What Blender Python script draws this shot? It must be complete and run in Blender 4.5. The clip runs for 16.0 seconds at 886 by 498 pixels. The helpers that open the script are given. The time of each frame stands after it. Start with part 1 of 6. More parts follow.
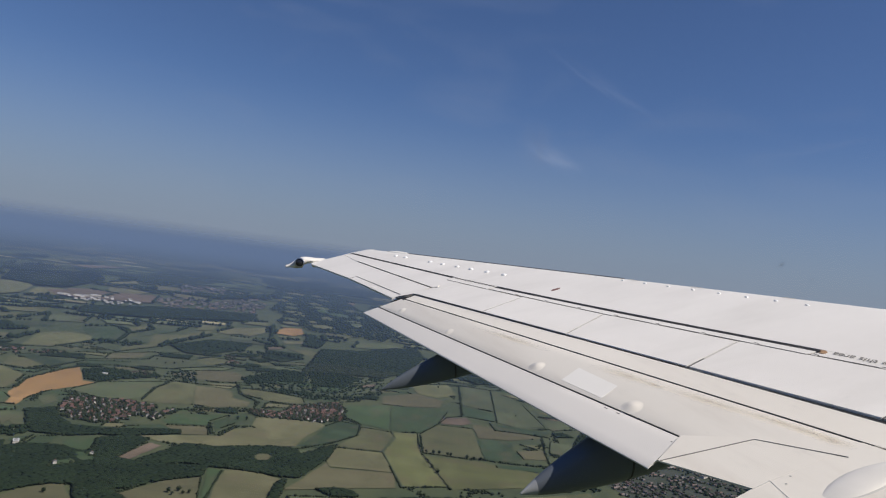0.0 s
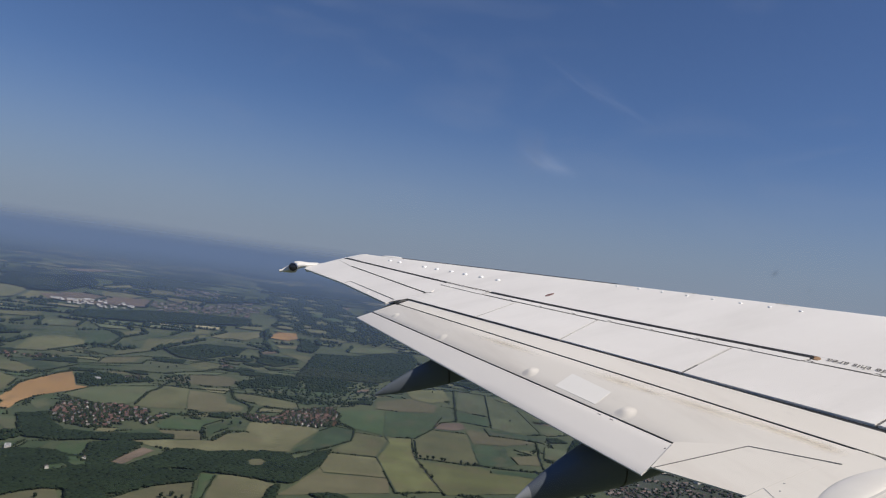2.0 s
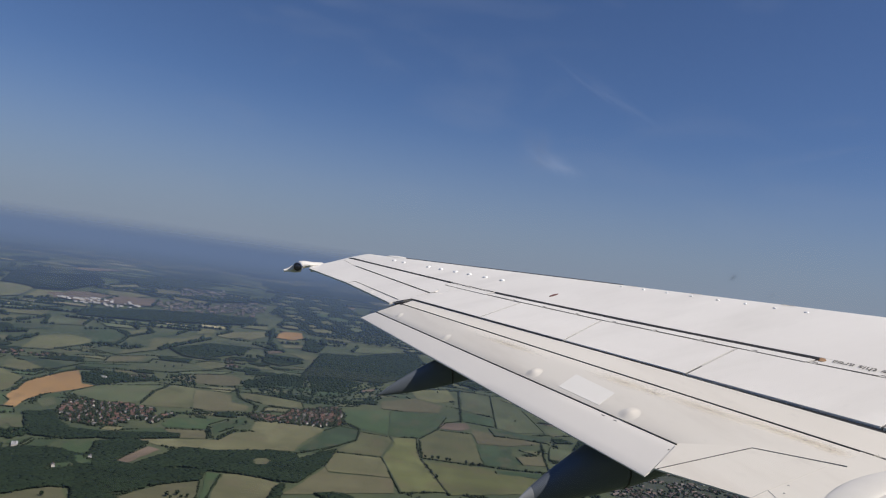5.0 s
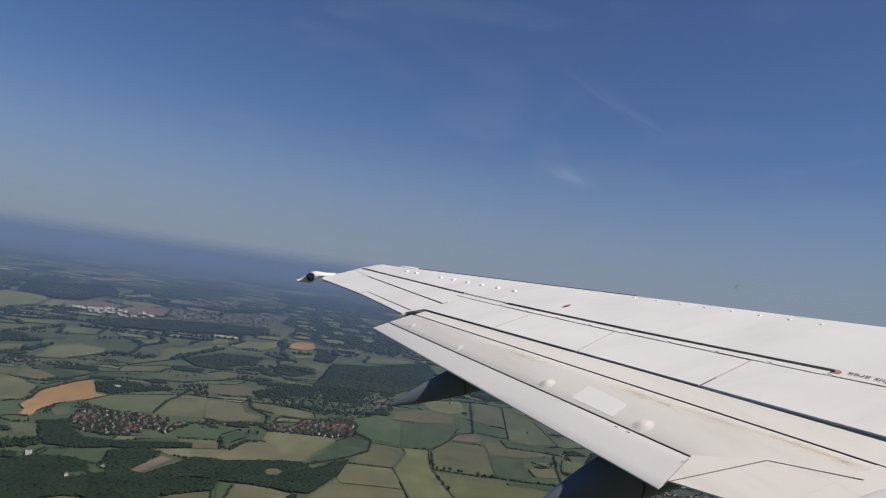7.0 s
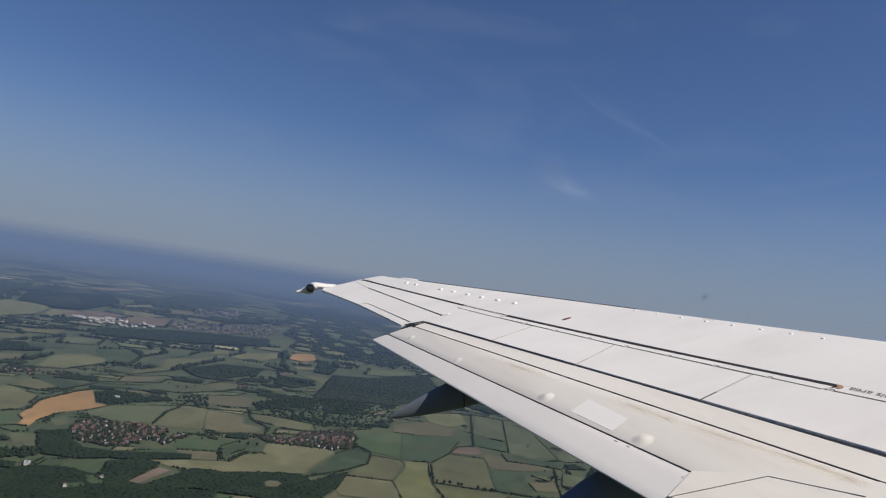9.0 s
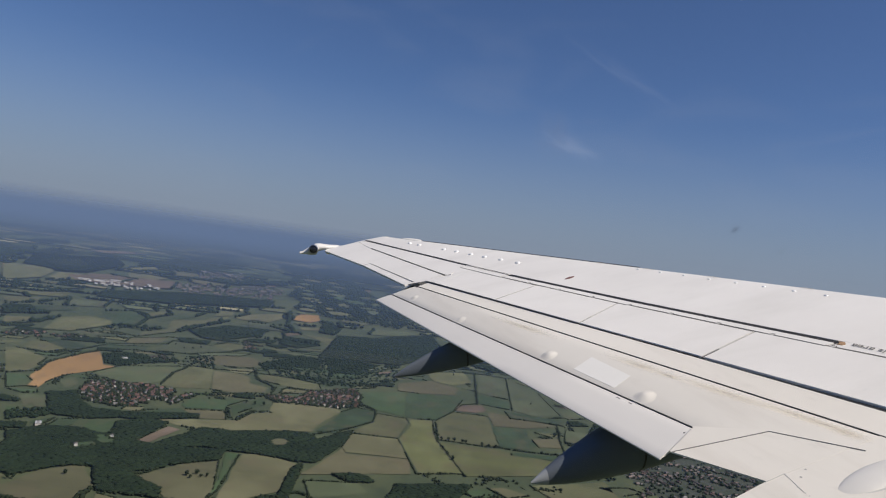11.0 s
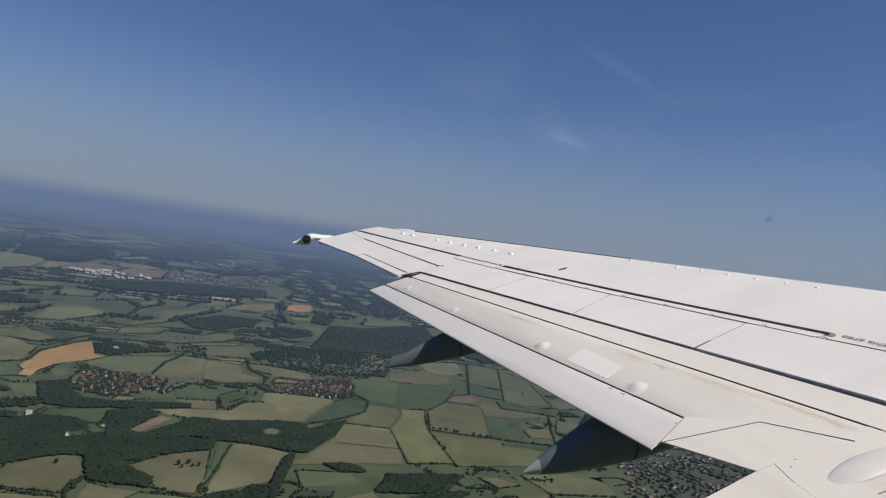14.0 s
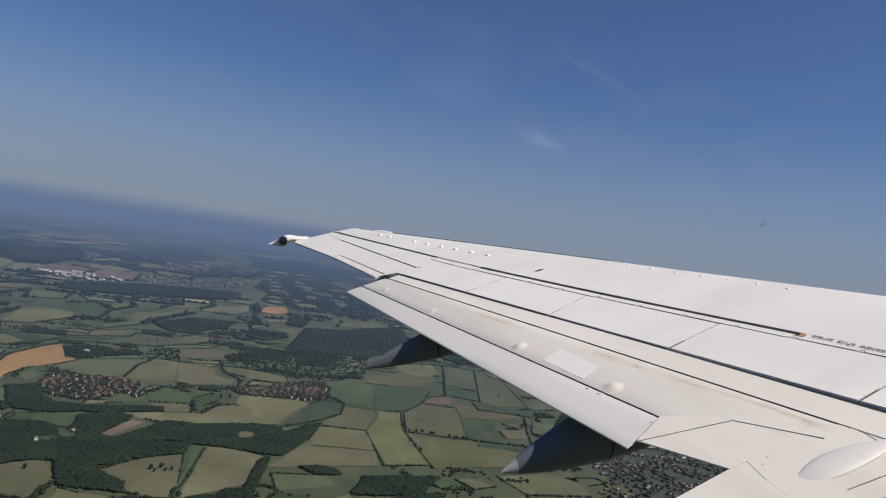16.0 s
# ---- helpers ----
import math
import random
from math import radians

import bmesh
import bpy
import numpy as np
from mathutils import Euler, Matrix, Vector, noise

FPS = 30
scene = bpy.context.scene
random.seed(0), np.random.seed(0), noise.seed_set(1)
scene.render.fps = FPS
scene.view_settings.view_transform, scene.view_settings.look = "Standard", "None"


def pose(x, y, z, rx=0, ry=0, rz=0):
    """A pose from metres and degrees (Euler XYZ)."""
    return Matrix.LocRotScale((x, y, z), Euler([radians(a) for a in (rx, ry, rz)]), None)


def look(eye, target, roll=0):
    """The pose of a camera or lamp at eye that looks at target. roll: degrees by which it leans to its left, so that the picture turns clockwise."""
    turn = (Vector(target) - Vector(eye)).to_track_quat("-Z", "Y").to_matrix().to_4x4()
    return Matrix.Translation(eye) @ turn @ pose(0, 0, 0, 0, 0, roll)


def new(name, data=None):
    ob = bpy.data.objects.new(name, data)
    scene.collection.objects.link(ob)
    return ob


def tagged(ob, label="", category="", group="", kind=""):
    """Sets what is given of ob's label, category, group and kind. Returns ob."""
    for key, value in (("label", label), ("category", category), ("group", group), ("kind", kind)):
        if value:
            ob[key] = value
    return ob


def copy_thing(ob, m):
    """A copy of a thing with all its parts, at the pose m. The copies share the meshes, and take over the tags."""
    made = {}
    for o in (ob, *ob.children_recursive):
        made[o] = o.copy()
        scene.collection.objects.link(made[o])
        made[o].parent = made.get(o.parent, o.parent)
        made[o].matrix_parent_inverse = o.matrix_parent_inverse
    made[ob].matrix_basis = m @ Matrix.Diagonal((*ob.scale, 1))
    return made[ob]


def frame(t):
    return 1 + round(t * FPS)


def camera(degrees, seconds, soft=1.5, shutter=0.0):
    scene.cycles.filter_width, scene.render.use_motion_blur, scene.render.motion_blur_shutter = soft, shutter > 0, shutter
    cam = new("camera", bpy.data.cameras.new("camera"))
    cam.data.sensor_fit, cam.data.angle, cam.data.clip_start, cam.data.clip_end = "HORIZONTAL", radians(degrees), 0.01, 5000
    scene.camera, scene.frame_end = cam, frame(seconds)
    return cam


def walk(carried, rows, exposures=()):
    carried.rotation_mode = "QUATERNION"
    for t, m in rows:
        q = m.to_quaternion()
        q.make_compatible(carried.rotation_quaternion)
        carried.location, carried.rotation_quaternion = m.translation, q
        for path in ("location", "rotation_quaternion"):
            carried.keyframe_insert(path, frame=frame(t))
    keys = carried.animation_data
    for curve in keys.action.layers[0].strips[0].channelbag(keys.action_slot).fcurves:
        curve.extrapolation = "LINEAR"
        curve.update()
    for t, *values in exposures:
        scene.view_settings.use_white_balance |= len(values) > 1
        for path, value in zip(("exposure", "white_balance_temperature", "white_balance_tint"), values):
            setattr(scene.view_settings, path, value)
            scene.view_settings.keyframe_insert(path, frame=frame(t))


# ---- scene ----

# The airliner hangs in the air, nose up and banked; its own axes are x forward, y out along the left wing, z up.
AIRCRAFT = pose(9.1827, 2.1252, 450.2247, 7.8813, -18.5747, 19.1955)
EYE_HEIGHT = 450.0

cam = camera(62.70, 16.0, soft=1.15)
walk(cam, [
    (0.0, AIRCRAFT @ pose(-8.981, 1.366, 2.618, 77.963, 6.968, -22.121)),
    (0.5, AIRCRAFT @ pose(-8.978, 1.368, 2.617, 78.530, 7.002, -22.072)),
    (1.0, AIRCRAFT @ pose(-8.999, 1.345, 2.626, 78.931, 6.895, -22.166)),
    (1.5, AIRCRAFT @ pose(-8.972, 1.374, 2.614, 78.876, 6.812, -22.237)),
    (2.0, AIRCRAFT @ pose(-8.960, 1.386, 2.611, 78.310, 6.688, -22.478)),
    (2.5, AIRCRAFT @ pose(-8.966, 1.381, 2.613, 77.755, 6.550, -22.511)),
    (3.0, AIRCRAFT @ pose(-8.967, 1.377, 2.614, 77.446, 6.393, -22.475)),
    (3.5, AIRCRAFT @ pose(-8.950, 1.389, 2.608, 77.355, 6.343, -22.383)),
    (4.0, AIRCRAFT @ pose(-8.941, 1.391, 2.607, 77.653, 6.514, -22.259)),
    (6.5, AIRCRAFT @ pose(-8.952, 1.375, 2.612, 79.097, 6.632, -21.464)),
    (7.0, AIRCRAFT @ pose(-8.955, 1.371, 2.613, 79.313, 6.757, -21.087)),
    (7.5, AIRCRAFT @ pose(-8.940, 1.383, 2.608, 79.573, 6.720, -20.833)),
    (8.0, AIRCRAFT @ pose(-8.948, 1.372, 2.612, 80.040, 6.593, -20.879)),
    (8.5, AIRCRAFT @ pose(-8.934, 1.378, 2.607, 80.536, 6.423, -20.967)),
    (11.0, AIRCRAFT @ pose(-8.925, 1.403, 2.595, 77.169, 6.909, -20.783)),
    (11.5, AIRCRAFT @ pose(-8.943, 1.387, 2.600, 76.779, 7.026, -21.015)),
    (12.0, AIRCRAFT @ pose(-8.950, 1.385, 2.601, 76.556, 6.993, -21.264)),
    (12.5, AIRCRAFT @ pose(-8.962, 1.376, 2.604, 76.639, 6.920, -21.372)),
    (13.0, AIRCRAFT @ pose(-8.951, 1.389, 2.600, 76.589, 6.776, -21.335)),
    (13.5, AIRCRAFT @ pose(-8.941, 1.398, 2.598, 76.452, 6.662, -21.314)),
    (14.0, AIRCRAFT @ pose(-8.938, 1.401, 2.597, 76.380, 6.533, -21.294)),
    (14.5, AIRCRAFT @ pose(-8.948, 1.395, 2.600, 76.347, 6.404, -21.493)),
    (15.0, AIRCRAFT @ pose(-8.950, 1.394, 2.599, 76.238, 6.372, -21.993)),
    (15.5, AIRCRAFT @ pose(-8.947, 1.397, 2.599, 76.134, 6.286, -22.672)),
    (16.0, AIRCRAFT @ pose(-8.960, 1.386, 2.604, 76.295, 6.061, -23.120)),
], exposures=[(0.0, 0.0)])

# ---------------------------------------------------------------- world, sun
SUN_EL, SUN_AZ = radians(50), radians(112)      # azimuth from +y, clockwise
sky_world = bpy.data.worlds.new("sky")
scene.world = sky_world
sky_world.use_nodes = True
wn, wl = sky_world.node_tree.nodes, sky_world.node_tree.links
sky = wn.new("ShaderNodeTexSky")
sky.sky_type = "NISHITA"
sky.sun_disc = False
sky.sun_elevation = SUN_EL
sky.sun_rotation = SUN_AZ
sky.altitude = 600
sky.air_density = 1.0
sky.dust_density = 0.8
sky.ozone_density = 3.0
tint = wn.new("ShaderNodeMix")
tint.data_type, tint.blend_type = "RGBA", "MULTIPLY"
tint.inputs["Factor"].default_value = 1.0
wl.new(sky.outputs["Color"], tint.inputs[6])
tint.inputs[7].default_value = (0.80, 0.94, 1.24, 1)
# a grey summer haze that thins out upwards, and very thin cirrus
aim = wn.new("ShaderNodeTexCoord")
split = wn.new("ShaderNodeSeparateXYZ")
wl.new(aim.outputs["Generated"], split.inputs[0])
low = wn.new("ShaderNodeMapRange")
low.interpolation_type = "SMOOTHSTEP"
low.inputs["From Min"].default_value, low.inputs["From Max"].default_value = -0.02, 0.24
low.inputs["To Min"].default_value, low.inputs["To Max"].default_value = 0.92, 0.0
wl.new(split.outputs["Z"], low.inputs["Value"])
murk = wn.new("ShaderNodeMix")
murk.data_type = "RGBA"
wl.new(low.outputs[0], murk.inputs["Factor"])
wl.new(tint.outputs[2], murk.inputs[6])
murk.inputs[7].default_value = (3.72, 4.52, 6.0, 1)
wisp_map = wn.new("ShaderNodeMapping")
wisp_map.inputs["Scale"].default_value = (3.0, 3.0, 9.0)
wisp_map.inputs["Rotation"].default_value = (0.2, 0.3, 0.5)
wl.new(aim.outputs["Generated"], wisp_map.inputs["Vector"])
wisp = wn.new("ShaderNodeTexNoise")
wisp.inputs["Scale"].default_value, wisp.inputs["Detail"].default_value, wisp.inputs["Distortion"].default_value = 1.6, 7, 0.6
wl.new(wisp_map.outputs[0], wisp.inputs["Vector"])
faint = wn.new("ShaderNodeMapRange")
faint.inputs["From Min"].default_value, faint.inputs["From Max"].default_value, faint.inputs["To Max"].default_value = 0.56, 0.90, 0.20
wl.new(wisp.outputs["Fac"], faint.inputs["Value"])
cirrus = wn.new("ShaderNodeMix")
cirrus.data_type = "RGBA"
wl.new(faint.outputs[0], cirrus.inputs["Factor"])
wl.new(murk.outputs[2], cirrus.inputs[6])
cirrus.inputs[7].default_value = (4.6, 5.4, 7.2, 1)
wl.new(cirrus.outputs[2], wn["Background"].inputs["Color"])
wn["Background"].inputs["Strength"].default_value = 0.06

sun_data = bpy.data.lights.new("sun", "SUN")
sun_data.energy = 5.0
sun_data.angle = radians(0.53)
sun_data.color = (1.0, 0.93, 0.83)
sun = new("sun", sun_data)
sun_dir = Vector((math.sin(SUN_AZ) * math.cos(SUN_EL), math.cos(SUN_AZ) * math.cos(SUN_EL), math.sin(SUN_EL)))
sun.matrix_world = look(tuple(sun_dir * 400 + Vector((0, 0, EYE_HEIGHT))), (0, 0, EYE_HEIGHT))


# ---------------------------------------------------------------- materials
def material(name, base, rough=0.6, metal=0.0, spots=(), bump=0.0, bump_scale=20.0, vary="", spread=0.0, coat=0.0):
    """Principled material. spots: rows of (scale, colour, low, high, strength): noise-shaped areas of another colour.
    vary: "object" or "island" for brightness differing from piece to piece by spread."""
    m = bpy.data.materials.new(name)
    m.use_nodes = True
    n, l = m.node_tree.nodes, m.node_tree.links
    b = n["Principled BSDF"]
    b.inputs["Roughness"].default_value = rough
    b.inputs["Metallic"].default_value = metal
    b.inputs["Coat Weight"].default_value = coat
    where = n.new("ShaderNodeTexCoord").outputs["Object"]
    rgb = n.new("ShaderNodeRGB")
    rgb.outputs[0].default_value = (*base, 1)
    out = rgb.outputs[0]
    for scale, colour, low, high, strength in spots:
        stretch = n.new("ShaderNodeMapping")
        stretch.inputs["Rotation"].default_value = (0, 0, 0.42)
        stretch.inputs["Scale"].default_value = scale if isinstance(scale, tuple) else (scale,) * 3
        l.new(where, stretch.inputs["Vector"])
        tex = n.new("ShaderNodeTexNoise")
        tex.inputs["Scale"].default_value = 1.0
        tex.inputs["Detail"].default_value = 6
        tex.inputs["Roughness"].default_value = 0.6
        l.new(stretch.outputs[0], tex.inputs["Vector"])
        span = n.new("ShaderNodeMapRange")
        span.inputs["From Min"].default_value, span.inputs["From Max"].default_value = low, high
        span.inputs["To Max"].default_value = strength
        l.new(tex.outputs["Fac"], span.inputs["Value"])
        mix = n.new("ShaderNodeMix")
        mix.data_type = "RGBA"
        mix.inputs["B"].default_value = (0, 0, 0, 1)
        l.new(span.outputs[0], mix.inputs["Factor"])
        l.new(out, mix.inputs[6])
        mix.inputs[7].default_value = (*colour, 1)
        out = mix.outputs[2]
    if vary:
        source = n.new("ShaderNodeObjectInfo").outputs["Random"] if vary == "object" else n.new("ShaderNodeNewGeometry").outputs["Random Per Island"]
        span = n.new("ShaderNodeMapRange")
        span.inputs["To Min"].default_value, span.inputs["To Max"].default_value = 1 - spread, 1 + spread
        l.new(source, span.inputs["Value"])
        hsv = n.new("ShaderNodeHueSaturation")
        l.new(span.outputs[0], hsv.inputs["Value"])
        l.new(out, hsv.inputs["Color"])
        out = hsv.outputs[0]
    l.new(out, b.inputs["Base Color"])
    if bump:
        tex = n.new("ShaderNodeTexNoise")
        tex.inputs["Scale"].default_value = bump_scale
        tex.inputs["Detail"].default_value = 4
        l.new(where, tex.inputs["Vector"])
        bmp = n.new("ShaderNodeBump")
        bmp.inputs["Strength"].default_value = bump
        bmp.inputs["Distance"].default_value = 0.02 if bump_scale > 1 else 1.0
        l.new(tex.outputs["Fac"], bmp.inputs["Height"])
        l.new(bmp.outputs[0], b.inputs["Normal"])
    return m


WING_WHITE = material("wing_white", (0.815, 0.785, 0.74), 0.38, spots=[((0.35, 0.45, 1), (0.73, 0.70, 0.66), 0.40, 0.64, 0.8), ((0.5, 1.6, 1), (0.60, 0.575, 0.53), 0.48, 0.8, 0.5), ((6, 14, 6), (0.55, 0.54, 0.52), 0.62, 0.8, 0.25)], bump=0.03, bump_scale=9)
FLAP_WHITE = material("flap_white", (0.80, 0.755, 0.68), 0.42, spots=[((0.6, 0.4, 1), (0.745, 0.70, 0.625), 0.40, 0.62, 0.85), ((2.6, 0.35, 1), (0.54, 0.48, 0.41), 0.52, 0.80, 0.45), ((9, 5, 9), (0.55, 0.52, 0.47), 0.6, 0.8, 0.3)], bump=0.04, bump_scale=7)
# aft flap: same white, darkened in the colour for its tilt away from sun
AFT_SHADED = material("aft_shaded", (0.70, 0.67, 0.63), 0.45, spots=[((1.5, 0.7, 1), (0.60, 0.58, 0.555), 0.45, 0.8, 0.5)], bump=0.03, bump_scale=8)
CANOE_WHITE = material("canoe_white", (0.74, 0.71, 0.665), 0.6, spots=[((2, 2, 2), (0.64, 0.61, 0.565), 0.42, 0.7, 0.7)])
PATCH_WHITE = material("patch_white", (0.87, 0.84, 0.785), 0.38, spots=[((3, 3, 3), (0.83, 0.80, 0.74), 0.4, 0.8, 0.6)])
# whiter than the skin: the studs' glints are put into the colour
STUD_WHITE = material("stud_white", (0.86, 0.86, 0.85), 0.25, spots=[((20, 20, 20), (0.8, 0.8, 0.8), 0.5, 0.8, 0.5)])
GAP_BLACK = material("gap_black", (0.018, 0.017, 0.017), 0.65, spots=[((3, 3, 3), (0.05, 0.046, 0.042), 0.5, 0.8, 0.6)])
# near-black for the slot's shade, pale spots for reflections in its metal
SLOT_SHADE = material("slot_shade", (0.011, 0.012, 0.015), 0.75, spots=[((1, 1.6, 1), (0.07, 0.072, 0.08), 0.56, 0.68, 0.7)])
NAVY = material("fairing_navy", (0.105, 0.122, 0.148), 0.45, spots=[((2, 2, 2), (0.08, 0.092, 0.112), 0.45, 0.75, 0.6), ((9, 9, 9), (0.14, 0.15, 0.17), 0.55, 0.8, 0.3)], coat=0.15)
# inner fairing's tip: sunlight painted as a paler grey than the body
FAIRING_SUNLIT = material("fairing_sunlit_grey", (0.36, 0.37, 0.385), 0.5, spots=[((8, 8, 8), (0.3, 0.3, 0.3), 0.5, 0.8, 0.5)])
METAL = material("bare_metal", (0.55, 0.55, 0.56), 0.28, metal=0.9, spots=[((6, 6, 6), (0.4, 0.4, 0.42), 0.5, 0.8, 0.4)])
RED_MARK = material("red_mark", (0.16, 0.07, 0.055), 0.5, spots=[((30, 30, 30), (0.35, 0.2, 0.15), 0.5, 0.7, 0.5)])
AMBER = material("amber_mark", (0.38, 0.235, 0.125), 0.5, spots=[((40, 40, 40), (0.25, 0.13, 0.05), 0.5, 0.7, 0.6)])
LETTER = material("letter_grey", (0.13, 0.125, 0.12), 0.6, spots=[((25, 25, 25), (0.3, 0.3, 0.3), 0.55, 0.75, 0.5)])
PALE_GREY = material("pale_grey", (0.56, 0.54, 0.51), 0.6, spots=[((7, 7, 7), (0.44, 0.42, 0.40), 0.5, 0.7, 0.6)])
DUST_GREY = material("dust_grey", (0.42, 0.41, 0.39), 0.7, spots=[((9, 9, 9), (0.3, 0.29, 0.28), 0.45, 0.7, 0.6)])
LAMP_GLASS = material("lamp_glass", (0.02, 0.02, 0.022), 0.12, coat=0.5)


def crop(name, base, other, rough=0.95):
    """A field: broad patches of another growth, drill rows and streaks along one heading, paler and browner spots."""
    base, other = (tuple(c * q for c, q in zip(row, (0.71, 0.735, 0.78))) for row in (base, other))
    brown = tuple(0.5 * c + 0.5 * d for c, d in zip(base, (0.085, 0.066, 0.040)))
    pale = tuple(c * 1.22 + 0.012 for c in base)
    return material(name, base, rough, spots=[((0.005, 0.008, 0.006), tuple(c * 0.72 for c in other), 0.42, 0.60, 0.9), ((0.008, 0.004, 0.006), pale, 0.50, 0.62, 0.8), ((0.004, 0.035, 0.05), tuple(c * 0.78 for c in base), 0.44, 0.66, 0.6), ((0.016, 0.010, 0.02), brown, 0.52, 0.64, 0.85), ((0.01, 0.09, 0.1), tuple(c * 1.15 for c in base), 0.48, 0.7, 0.5)], vary="object", spread=0.18)


ORANGE = crop("ripe_grain", (0.36, 0.205, 0.076), (0.36, 0.205, 0.080))
STRAW = crop("pale_hay", (0.144, 0.136, 0.061), (0.126, 0.122, 0.052))
OLIVE = crop("olive_crop", (0.126, 0.126, 0.050), (0.108, 0.118, 0.046))
SAGE = crop("sage_crop", (0.092, 0.110, 0.047), (0.084, 0.106, 0.042))
LIME = crop("lime_crop", (0.122, 0.128, 0.040), (0.112, 0.116, 0.040))
GREEN = crop("meadow", (0.044, 0.078, 0.024), (0.056, 0.084, 0.028))
DARK = crop("beet_crop", (0.029, 0.057, 0.018), (0.034, 0.060, 0.021))
PLOUGH = crop("bare_soil", (0.165, 0.115, 0.078), (0.14, 0.105, 0.07))
BROWN = crop("trampled_crop", (0.125, 0.112, 0.052), (0.15, 0.14, 0.065))
PAVED = material("street_grey", (0.036, 0.042, 0.031), 0.95, spots=[((0.02, 0.02, 0.02), (0.024, 0.034, 0.017), 0.42, 0.55, 0.85), ((0.07, 0.05, 0.07), (0.09, 0.085, 0.08), 0.58, 0.7, 0.6)])
GROUND = material("ground_green", (0.036, 0.052, 0.022), 1.0, spots=[((0.004, 0.004, 0.004), (0.062, 0.072, 0.030), 0.42, 0.6, 0.8), ((0.02, 0.014, 0.02), (0.024, 0.036, 0.016), 0.5, 0.7, 0.8), ((0.25, 0.25, 0.25), (0.055, 0.066, 0.030), 0.5, 0.8, 0.5)])
WOOD_FLOOR = material("wood_floor", (0.0135, 0.020, 0.0115), 1.0, spots=[((0.02, 0.02, 0.02), (0.019, 0.028, 0.0145), 0.45, 0.7, 0.8)])
LEAVES = material("leaves", (0.0125, 0.0215, 0.0112), 1.0, spots=[((0.012, 0.012, 0.012), (0.019, 0.031, 0.0155), 0.42, 0.62, 0.8), ((0.06, 0.06, 0.06), (0.019, 0.031, 0.0148), 0.45, 0.75, 0.5)], vary="island", spread=0.06)
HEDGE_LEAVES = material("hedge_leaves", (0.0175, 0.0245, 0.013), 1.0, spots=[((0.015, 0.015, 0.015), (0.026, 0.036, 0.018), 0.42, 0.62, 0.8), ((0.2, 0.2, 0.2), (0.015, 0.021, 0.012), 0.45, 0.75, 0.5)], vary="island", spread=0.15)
FAR_MIX = material("far_fields", (0.215, 0.190, 0.110), 1.0, spots=[((0.004, 0.004, 0.004), (0.22, 0.19, 0.10), 0.45, 0.65, 0.8), ((0.05, 0.02, 0.05), (0.08, 0.095, 0.045), 0.45, 0.75, 0.5)], vary="island", spread=0.5)
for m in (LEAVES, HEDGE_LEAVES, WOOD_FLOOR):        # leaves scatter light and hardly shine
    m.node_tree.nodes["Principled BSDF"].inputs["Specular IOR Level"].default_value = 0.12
FAR_GREEN = material("far_meadows", (0.062, 0.080, 0.040), 1.0, spots=[((0.004, 0.004, 0.004), (0.10, 0.105, 0.052), 0.45, 0.65, 0.8)], vary="island", spread=0.4)
BARK = material("bark", (0.10, 0.075, 0.05), 0.9, spots=[((1, 1, 0.3), (0.06, 0.045, 0.03), 0.4, 0.7, 0.8)])
ROOF_RED = material("roof_red", (0.082, 0.044, 0.038), 0.85, spots=[((0.05, 0.05, 0.05), (0.125, 0.057, 0.043), 0.4, 0.7, 0.7)], vary="object", spread=0.4)
ROOF_GREY = material("roof_grey", (0.085, 0.08, 0.078), 0.85, spots=[((0.3, 0.3, 0.3), (0.18, 0.16, 0.15), 0.4, 0.7, 0.7)], vary="object", spread=0.35)
ROOF_PALE = material("roof_pale", (0.40, 0.40, 0.40), 0.6, spots=[((0.2, 0.2, 0.2), (0.42, 0.43, 0.45), 0.4, 0.7, 0.7)], vary="object", spread=0.25)
WALL_PALE = material("wall_pale", (0.62, 0.59, 0.54), 0.9, spots=[((0.3, 0.3, 0.3), (0.45, 0.4, 0.34), 0.4, 0.7, 0.7)], vary="object", spread=0.3)
BRICK_RED = material("brick_red", (0.26, 0.11, 0.07), 0.9, spots=[((0.5, 0.5, 0.5), (0.2, 0.09, 0.06), 0.4, 0.7, 0.7)])
VERGE = material("verge_green", (0.030, 0.044, 0.020), 0.95, spots=[((0.2, 0.2, 0.2), (0.05, 0.06, 0.03), 0.4, 0.7, 0.7)])
LANE = material("lane_earth", (0.085, 0.082, 0.062), 0.95, spots=[((0.2, 0.2, 0.2), (0.12, 0.115, 0.09), 0.4, 0.7, 0.7)])
TOWN_WALL = material("town_wall", (0.12, 0.11, 0.105), 0.9, spots=[((0.03, 0.03, 0.03), (0.36, 0.35, 0.345), 0.57, 0.66, 0.8)])
ROOF_MIX = material("roof_mix", (0.098, 0.058, 0.048), 0.85, spots=[((0.03, 0.03, 0.03), (0.13, 0.128, 0.125), 0.45, 0.6, 0.8)], vary="island", spread=0.6)
WATER = material("pond_water", (0.02, 0.035, 0.05), 0.06, spots=[((0.05, 0.05, 0.05), (0.03, 0.04, 0.045), 0.4, 0.7, 0.6)])


# ---------------------------------------------------------------- building helpers
def part(name, bm, mat, parent=None, label=""):
    me = bpy.data.meshes.new(name)
    bm.to_mesh(me)
    bm.free()
    me.materials.append(mat)
    ob = new(name, me)
    if parent is not None:
        ob.parent = parent
    if label:
        tagged(ob, label)
    return ob


def smooth(ob, angle=40):
    for p in ob.data.polygons:
        p.use_smooth = True
    ob.data.set_sharp_from_angle(angle=radians(angle))
    return ob


